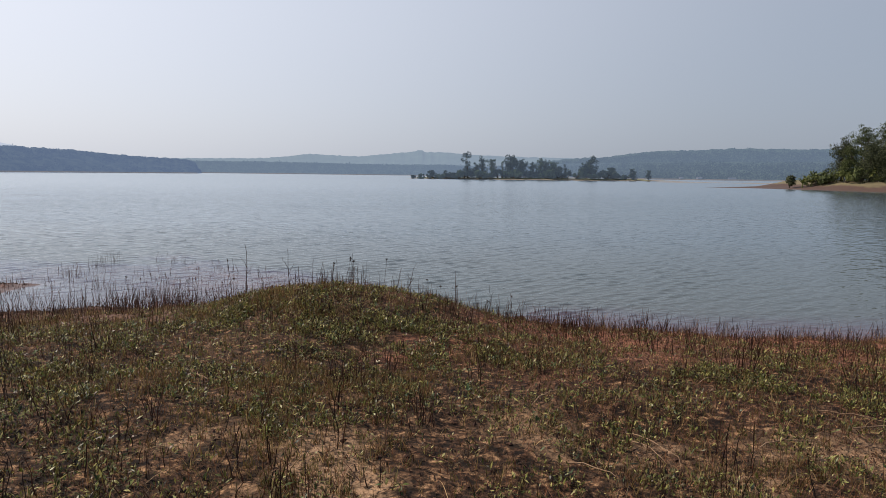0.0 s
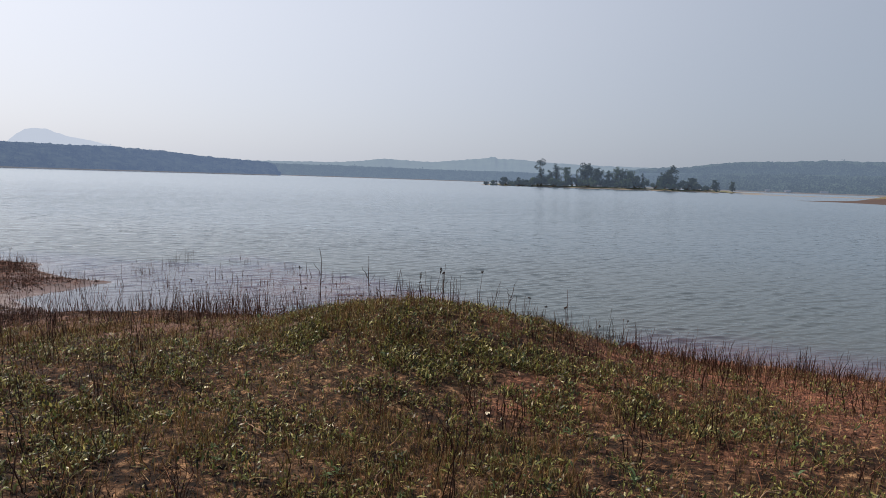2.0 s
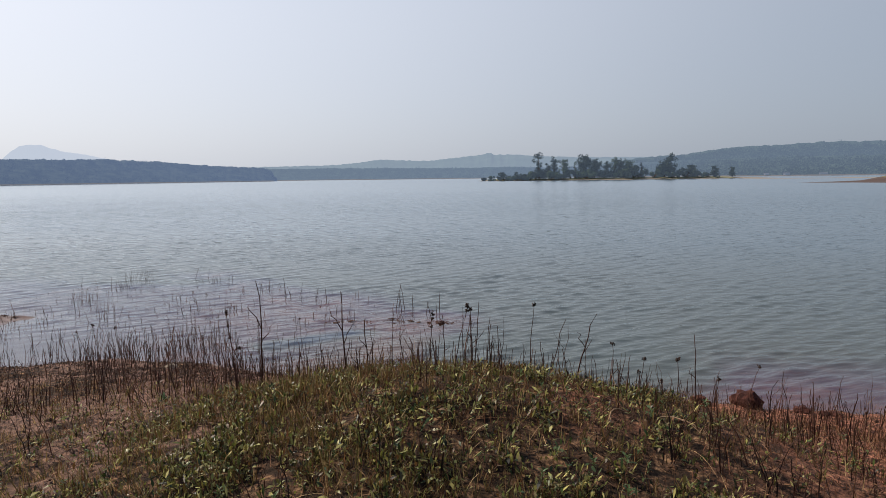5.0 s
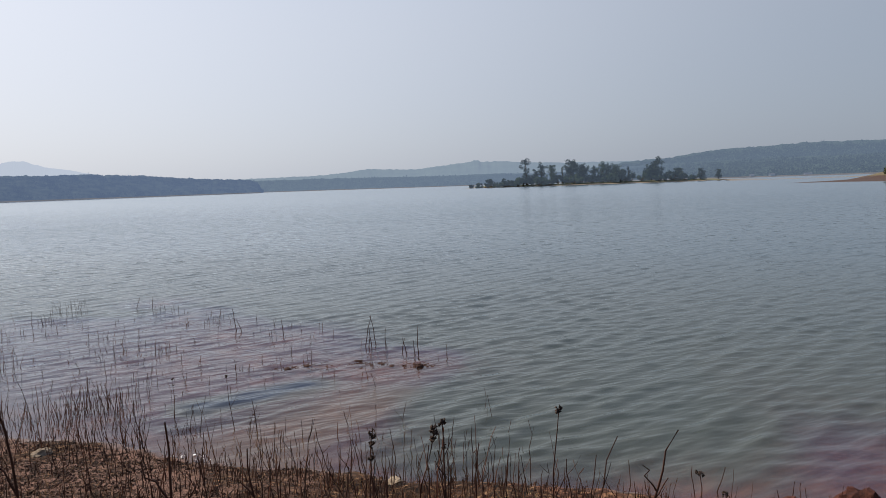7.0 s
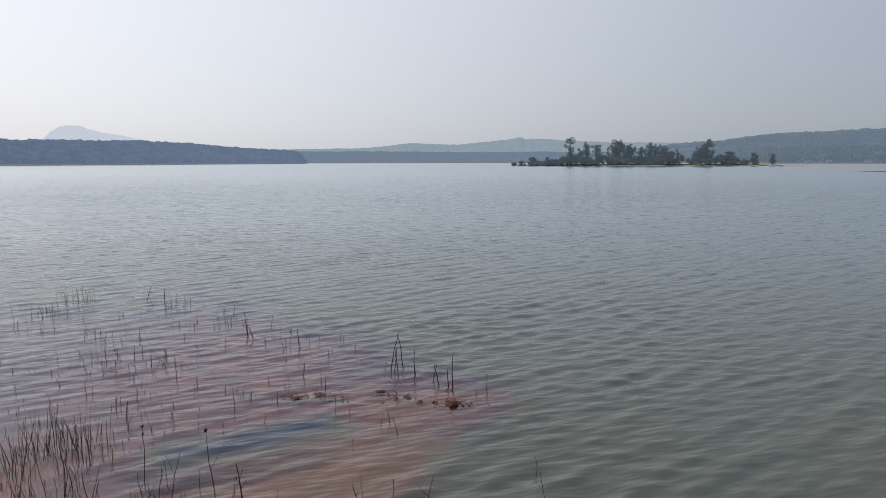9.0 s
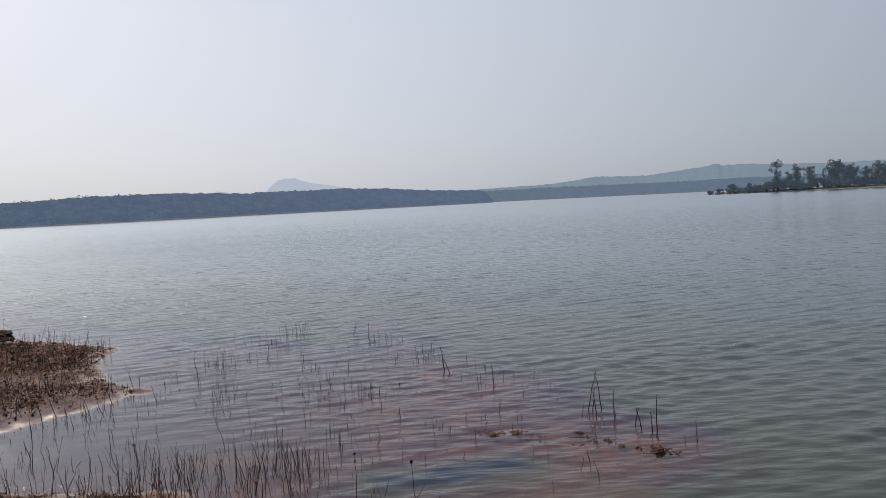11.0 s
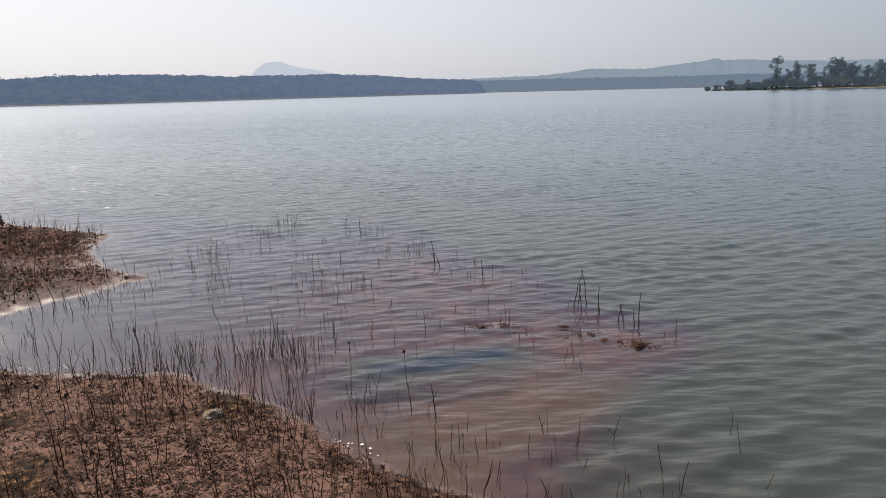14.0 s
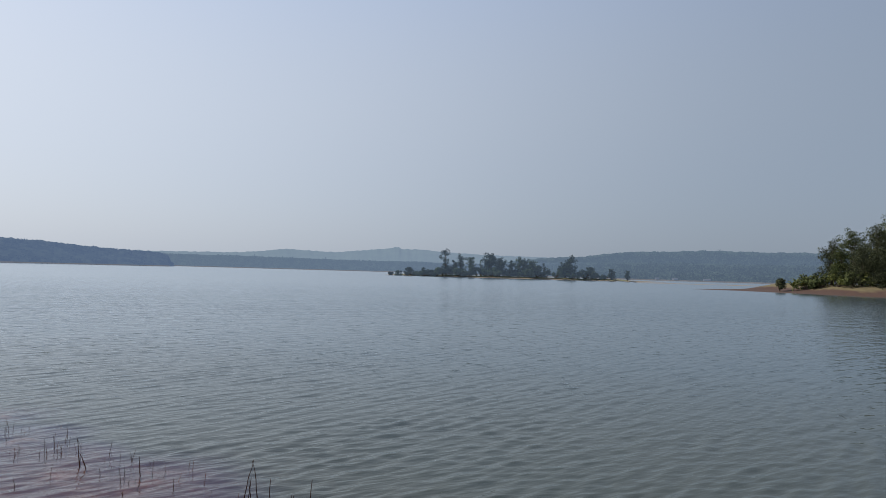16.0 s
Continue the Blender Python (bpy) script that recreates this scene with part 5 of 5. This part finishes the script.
v, q = ribbons(at, aims(rng, len(at), 10, 75), rng.uniform(0.018, 0.042, len(at)), rng.uniform(0.004, 0.009, len(at)), rng.uniform(0.0, 0.6, len(at)), [0.3, 1.0, 0.7, 0.05], rng.uniform(-1, 1, len(at)))
stuff("stem_leaves", v, q, LITTER, "small withered brown leaves on the dead stems", "dead leaves")
# right shore, shorter and paler
x, y = scatter(rng, 2300, (0.6, 12, 5.0, 13), lambda x, y: np.clip(step(0.0, 0.2, shore_distance(x, y)) * step(7.5, 1.5, shore_distance(x, y)) * (0.4 + step(-0.1, 0.2, fbm(x * 1.2, y * 1.2, 45, 2))), 0, 1))
stems("shore_stems", "short dead reddish stems along the water's edge", x, y, rng.gamma(4, 0.045, len(x)).clip(0.06, 0.4), rng.uniform(0.0022, 0.004, len(x)), 26, material=STRAW, k=5, sides=3)
# the bay mud and the peninsula
x, y = scatter(rng, 7200, (-34, -8.2, 11.5, 26), lambda x, y: np.clip(step(0.0, 0.3, shore_distance(x, y)) * (0.45 + step(-0.1, 0.15, fbm(x * 0.9, y * 0.9, 59, 3))) * (0.4 + 0.6 * step(-27, -12, x)), 0, 1))
stems("peninsula_stems", "dense dead brown stubble on the low spit of land", x, y, rng.gamma(3, 0.07, len(x)).clip(0.05, 0.6), rng.uniform(0.003, 0.006, len(x)), 27, 0.4, k=4, sides=3, material=STUBBLE)
bx, by = scatter(rng, 50000, (-32, -8.2, 11.5, 25), lambda x, y: np.clip(step(0.25, 0.8, shore_distance(x, y)) * (0.3 + step(-0.1, 0.15, fbm(x * 0.9, y * 0.9, 59, 3))), 0, 1))
ahead = aims(rng, len(bx), -5, 50)
v, q = ribbons(np.stack([bx, by, height(bx, by) + 0.005], -1), ahead, rng.uniform(0.04, 0.13, len(bx)), rng.uniform(0.005, 0.016, len(bx)), rng.uniform(-0.1, 0.4, len(bx)), [1.0, 0.35], rng.uniform(-1, 1, len(bx)))
stuff("peninsula_litter", v, q, STUBBLE, "dark dead leaves and stubble on the low spit", "leaf litter")
bx, by = scatter(rng, 26000, (-10.5, -1.2, 10.4, 15.0), lambda x, y: np.clip(step(0.05, 0.4, shore_distance(x, y)) * step(2.9, 1.4, shore_distance(x, y)) * (0.14 + step(-0.06, 0.06, fbm(x * 1.3, y * 1.3, 87, 3))), 0, 1))
ahead = aims(rng, len(bx), -5, 45)
v, q = ribbons(np.stack([bx, by, height(bx, by)], -1), ahead, rng.uniform(0.012, 0.05, len(bx)), rng.uniform(0.005, 0.016, len(bx)), rng.uniform(-0.1, 0.4, len(bx)), [1.0, 0.35], rng.uniform(-1, 1, len(bx)))
stuff("bank_litter", v, q, LITTER, "dark broken stalks and dead leaves along the waterline", "leaf litter")
# standing in the shallows
x, y = scatter(rng, 140, (-10.5, 0.6, 13.4, 16.8), lambda x, y: np.clip(step(-1.9, -0.3, shore_distance(x, y)) * step(0.2, 0.0, shore_distance(x, y)) * (0.25 + step(-0.1, 0.15, fbm(x * 1.6, y * 1.6, 85, 2))), 0, 1))
stems("edge_stems", "thin dead stems standing along the water's edge", x, y, (rng.gamma(3, 0.06, len(x)).clip(0.05, 0.45) + np.maximum(-height(x, y, False), 0)), rng.uniform(0.0034, 0.0065, len(x)), 30, 0.3, bend=0.045)
x, y = scatter(rng, 230, (-7.5, -0.3, 12.6, 15.4), lambda x, y: np.clip(step(-0.7, -0.2, shore_distance(x, y)) * step(1.0, 0.4, shore_distance(x, y)) * (0.2 + step(-0.1, 0.15, fbm(x * 1.6, y * 1.6, 89, 2))), 0, 1))
stems("waterline_stems", "dark dead stems crowding the foot of the bank", x, y, rng.gamma(3, 0.1, len(x)).clip(0.1, 0.6), rng.uniform(0.0034, 0.006, len(x)), 32, 0.5, bend=0.07)
x, y = scatter(rng, 360, (-12, -0.8, 14.2, 23.4), lambda x, y: np.clip((height(x, y, False) > -0.3) * step(0.05, -0.1, shore_distance(x, y)) * (0.18 + 0.8 * step(0.02, 0.2, fbm(x * 0.8, y * 0.8, 83, 3))), 0, 1))
stems("drowned_stems", "thin dead stems standing in the shallow water", x, y, (rng.gamma(2.6, 0.055, len(x)).clip(0.03, 0.45) + np.maximum(-height(x, y, False), 0)), rng.uniform(0.0042, 0.008, len(x)), 28, 0.12, bend=0.045)


def dry_stem(label, x, y, top, seed, thick=0.0045, branches=0, heads=(), group="tall dead stems"):
    """One tall dead plant: stalk, side branches, dark seed heads at the given places along the stalk (1: the tip)."""
    r = np.random.default_rng(seed)
    z = float(height(np.array([x]), np.array([y]))[0])
    h = max(top - z, 0.12)
    root = tagged(new("dead_weed"), label, "dead plant", group)
    root.location = (x, y, z - 0.02)
    zero = np.zeros(1)
    p = stem_paths(r, zero, zero, zero, np.array([h + 0.02]), 0.03, 8)
    stalk = part_np("stalk", *tubes(p, thick * np.linspace(1.15, 0.45, 8)[None], 6), STEM, root, "", True)
    for b in range(branches):
        i = 3 + b % 3
        a = r.uniform(0, 0.8) + b * math.pi
        L = h * r.uniform(0.15, 0.3)
        f = np.linspace(0, 1, 5)
        way = np.array([math.cos(a), math.sin(a) * 0.6, 1.0])
        bp = p[0, i] + np.outer(f * L, way * [0.5, 0.5, 0.85])
        bp[1:4] += r.normal(size=(3, 3)) * 0.008
        branch = part_np("branch", *tubes(bp[None], thick * np.linspace(0.7, 0.3, 5)[None], 5), STEM, root, "", True)
        if b == 0 and len(heads) > 2:
            seed_head(r, bp[-1], branch, 0.02)
    for f in heads:
        i = f * 7
        k = min(int(i), 6)
        seed_head(r, p[0, k] * (1 - i + k) + p[0, k + 1] * (i - k), stalk, 0.019 if f > 0.9 else 0.014)
    return root


def seed_head(r, at, parent, size):
    """A knobbly dark dried flower head."""
    n = 11
    c = at[None] + r.normal(size=(n, 3)) * size * np.array([0.36, 0.36, 0.45])
    ico = np.array([(0, 0, 1), (0.9, 0, 0.2), (0.2, 0.9, 0.1), (-0.8, 0.3, 0.2), (-0.3, -0.9, 0.1), (0.5, -0.6, 0.5), (0, 0, -0.8)], float)
    tri = np.array([(0, 1, 2), (0, 2, 3), (0, 3, 4), (0, 4, 5), (0, 5, 1), (1, 5, 4), (1, 4, 6), (1, 6, 2), (2, 6, 3), (3, 6, 4)])
    v = (c[:, None, :] + ico[None] * (1 + 0.4 * r.normal(size=(n, 7, 1))) * size * 0.5).reshape(-1, 3)
    q = (tri[None] + 7 * np.arange(n)[:, None, None]).reshape(-1, 3)
    part_np("seed_head", v, q, HEAD, parent, "crumpled dark seed head")


DRY, HEADED, FORKED = "tall thin dead brown stem on the bank", "tall dead stem with a dark dried seed head", "tall forked dead plant with bare side branches"
for i, (x, y, top, b, heads, lab) in enumerate([
        (-2.15, 10.07, 2.10, 2, (), FORKED), (-2.39, 10.18, 1.79, 1, (1.0, 0.85, 0.7), "dead plant with several dark seed heads"), (-1.42, 9.93, 2.03, 2, (), FORKED),
        (-0.415, 9.70, 2.01, 1, (), FORKED), (0.05, 10.73, 1.77, 0, (1.0,), HEADED), (-0.62, 10.45, 1.84, 0, (1.0, 0.94), HEADED), (-0.83, 10.55, 1.72, 0, (1.0, 0.92, 0.8), "dead stem hung with dark seed heads"),
        (-0.46, 10.5, 1.74, 2, (1.0, 0.8), "branched dead plant with dark seed heads"), (0.42, 10.6, 1.72, 2, (), FORKED), (0.78, 10.7, 1.4, 1, (1.0,), HEADED), (0.98, 10.65, 1.32, 0, (1.0,), HEADED),
        (1.3, 10.6, 1.34, 1, (0.97,), HEADED), (-1.38, 10.6, 1.66, 2, (), FORKED), (1.19, 11.5, 0.92, 2, (1.0,), HEADED), (1.45, 11.5, 0.84, 0, (1.0,), HEADED), (1.93, 11.5, 0.9, 0, (1.0,), HEADED),
        (2.27, 11.6, 0.95, 0, (1.0,), HEADED), (-5.1, 12.5, 1.14, 0, (1.0,), HEADED), (-4.79, 12.5, 1.1, 1, (1.0,), HEADED), (-4.4, 12.5, 1.15, 0, (), DRY), (-7.14, 15.1, 0.40, 1, (1.0, 0.85), "dead stem with dark seed heads in the shallows"),
        (-4.11, 15.19, 0.57, 0, (1.0, 0.9), "dead stem with dark seed heads in the shallows"), (-3.3, 15.06, 0.66, 1, (1.0,), "dead stem with a dark seed head in the shallows"), (-3.0, 15.0, 0.4, 3, (), "small bare forked shrub in the shallows"),
        (-18.2, 20.4, 0.62, 0, (1.0,), HEADED), (-21.8, 21.4, 0.75, 0, (), DRY), (-26.6, 22.0, 0.95, 0, (1.0,), HEADED), (-27.3, 22.0, 0.9, 0, (1.0,), HEADED)]):
    dry_stem(lab, x, y, top, 500 + i, 0.0068 if b > 1 else 0.0046, b, heads)
# a few hundred ordinary stems along the crest of the bank
rng = np.random.default_rng(29)
kinds = [dry_stem(DRY if k % 2 else "thin dead brown stem with a short side twig", -3.2 + 0.8 * k, 10.9 - 0.05 * k, float(height(np.array([-3.2 + 0.8 * k]), np.array([10.9 - 0.05 * k]))[0]) + 0.2 + 0.04 * k, 700 + k, 0.0042, 1 - k % 2, (), "thin dead stems on the bank") for k in range(7)]
x, y = scatter(rng, 270, (-5.2, 3.6, 9.0, 13.2), lambda x, y: np.clip(step(0.1, 0.5, shore_distance(x, y)) * step(4.8, 3.2, shore_distance(x, y)) * (0.4 + step(-0.1, 0.2, fbm(x * 1.4, y * 1.4, 47, 2))), 0, 1))
z = height(x, y)
for i in range(len(x)):
    copy_thing(kinds[i % 7], pose(x[i], y[i], z[i] - 0.02, 0, 0, rng.uniform(0, 360)) @ Matrix.Scale(rng.uniform(0.6, 1.25), 4))
# bare posts of dead stalks at the end of the drowned spit
for i, (x, y, h) in enumerate([(-2.40, 18.85, 0.58), (-2.33, 18.81, 0.35), (-2.21, 18.79, 0.42), (-2.14, 18.94, 0.54), (-1.98, 18.79, 0.36), (-1.67, 18.41, 0.24), (-1.52, 18.33, 0.3), (-1.4, 18.24, 0.26), (-1.34, 18.21, 0.5),
                               (-4.2, 20.0, 0.3), (-5.35, 20.49, 0.45), (-5.16, 20.33, 0.28), (-8.96, 22.96, 0.32), (-8.59, 23.2, 0.3), (-0.24, 15.57, 0.22), (-0.13, 15.26, 0.28), (-0.07, 14.9, 0.16)]):
    dry_stem("bare dead stalk standing in the lake", x, y, h, 560 + i, 0.009 if i < 14 else 0.005, 0, (), "dead stalks in the lake")
# thick clumps of rushes
for i, (x, y, n, h) in enumerate([(-5.5, 15.84, 40, 0.42), (-5.8, 15.6, 24, 0.36), (-10.2, 19.8, 26, 0.3), (-10.5, 22.8, 30, 0.32), (-8.4, 17.8, 14, 0.34), (-6.0, 18.7, 16, 0.26), (-10.3, 21.6, 18, 0.3), (-6.6, 15.3, 22, 0.34), (-7.9, 22.6, 14, 0.3)]):
    r = np.random.default_rng(620 + i)
    ax, ay = x + r.normal(size=n) * 0.2, y + r.normal(size=n) * 0.16
    ground_z = height(ax, ay)
    p = stem_paths(r, ax - x, ay - y, ground_z - 0.03, (h * r.uniform(0.25, 1.15, n) - ground_z + 0.03), 0.05)
    root = tagged(new("rush_clump"), "dark clump of dead rushes standing in shallow water", "rushes", "rush clumps")
    root.location = (x, y, 0)
    for j in range(n):
        part_np("rush", *tubes(p[j:j + 1], r.uniform(0.0035, 0.0068) * np.linspace(1, 0.4, 6)[None], 4), STEM, root)


# ---- rocks ----
def rock(label, x, y, sx, sy, sz, material, seed, sink=0.25, group="shore rocks", level=None):
    bm = bmesh.new()
    bmesh.ops.create_icosphere(bm, subdivisions=4 if sx > 0.15 else 3, radius=1.15)
    off = Vector((seed * 3.1, seed * 1.7, 0))
    for v in bm.verts:
        n = v.co.copy()
        d = 1 + 0.3 * noise.noise(n * 1.2 + off) + 0.26 * noise.noise(n * 2.4 + off) + 0.16 * noise.noise(n * 5 + off) + 0.1 * noise.noise(n * 11 + off)
        v.co = Vector((n.x * sx, n.y * sy, n.z * sz)) * d
    me = bpy.data.meshes.new("rock")
    bm.to_mesh(me)
    bm.free()
    me.materials.append(material)
    ob = tagged(new("rock", me), label, "rock", group)
    z = float(height(np.array([x]), np.array([y]))[0]) if level is None else level
    ob.matrix_basis = pose(x, y, z + sz * (1 - 2 * sink) * 0.9, 0, 0, seed * 47)
    return ob


for i, (x, y, a, b, c) in enumerate([(2.74, 12.78, 0.15, 0.12, 0.14), (2.2, 12.76, 0.1, 0.08, 0.085), (1.95, 12.5, 0.09, 0.08, 0.07), (1.68, 12.77, 0.08, 0.07, 0.06), (1.24, 12.72, 0.12, 0.09, 0.08), (3.3, 12.56, 0.09, 0.07, 0.06),
                                     (3.46, 12.42, 0.06, 0.05, 0.035), (3.58, 12.38, 0.07, 0.05, 0.03), (0.45, 9.9, 0.06, 0.05, 0.04)]):
    rock("rough dark red laterite rock at the water's edge", x, y, a, b, c, ROCK, 3 + i, 0.38)
for i, (x, y, a, b, c) in enumerate([(-1.26, 17.52, 0.055, 0.045, 0.05), (-1.72, 17.6, 0.07, 0.04, 0.014), (-1.9, 17.74, 0.08, 0.04, 0.015), (-2.31, 17.92, 0.06, 0.04, 0.016), (-3.09, 17.66, 0.07, 0.045, 0.02), (-3.4, 17.55, 0.055, 0.04, 0.014)]):
    rock("wet red-brown rock breaking the lake surface", x, y, a, b, c, WET_ROCK, 20 + i, 0.5, "rocks on the drowned spit", 0.0)
heaps = []
for i, (n, cx, cy, sx, sy, big) in enumerate(((90, -3.3, 17.62, 0.36, 0.09, 0.034), (60, -2.95, 17.75, 0.16, 0.06, 0.045), (120, -1.75, 17.68, 0.42, 0.1, 0.036), (60, -1.3, 17.6, 0.16, 0.07, 0.045), (50, -2.3, 17.8, 0.2, 0.06, 0.026))):
    v, q = clods(n, (cx - 3 * sx, cx + 3 * sx, cy - 3 * sy, cy + 3 * sy), lambda x, y: np.exp(-((x - cx) / sx) ** 2 - ((y - cy - 0.1 * (x - cx)) / sy) ** 2), 0.006, big, 78 + 7 * i)
    v = v.reshape(-1, 7, 3)
    v[:, :, 2] = 0.0 + 0.42 * (v[:, :, 2] - v[:, :, 2].mean(1, keepdims=True))
    heaps.append((v.reshape(-1, 3), q))
v, q = join(*heaps)
stuff("wet_rubble", v, q, WET_ROCK, "low wet rubble breaking the lake surface", "rubble")
for i, (x, y, a) in enumerate([(-5.03, 14.06, 0.10), (-1.1, 13.3, 0.08), (-0.9, 6.75, 0.035), (0.9, 7.4, 0.03), (-1.9, 6.2, 0.03)]):
    rock("pale rounded stone lying on the bank", x, y, a, a * 0.75, a * 0.5, STONE, 40 + i, 0.2, "pale stones")
# lumps in the dark wet-rock colour, painting the cut bank's shaded face
for i, (x, y, a, b, c) in enumerate([(-18.75, 20.62, 0.34, 0.24, 0.13), (-18.35, 20.5, 0.24, 0.16, 0.09), (-24.25, 22.0, 0.3, 0.22, 0.11), (-24.7, 22.1, 0.3, 0.2, 0.09), (-19.1, 20.75, 0.24, 0.18, 0.09)]):
    rock("eroded lump of earth on the low spit, coloured dark for its shaded face", x, y, a, b, c, WET_ROCK, 50 + i, 0.72, "eroded lumps of earth")

# glints of wavelets along the waterline, put in as solid white flecks
GLINT = plant_material("foam", [(0.5, 0.48, 0.47), (0.75, 0.74, 0.73)], 0.5)
v, q = clods(130, (-11.2, -2.5, 13.8, 18.6), lambda x, y: np.exp(-(shore_distance(x, y) / 0.07) ** 2) * (0.1 + 0.9 * step(0.0, 0.1, fbm(x * 1.7, y * 1.7, 95, 2))), 0.006, 0.02, 81)
flat = v.reshape(-1, 7, 3)
flat[:, :, 2] = 0.012 + 0.3 * (flat[:, :, 2] - flat[:, :, 2].mean(1, keepdims=True))
stuff("glint_flecks", flat.reshape(-1, 3), q, GLINT, "white flecks standing in for glints along the waterline", "foam")
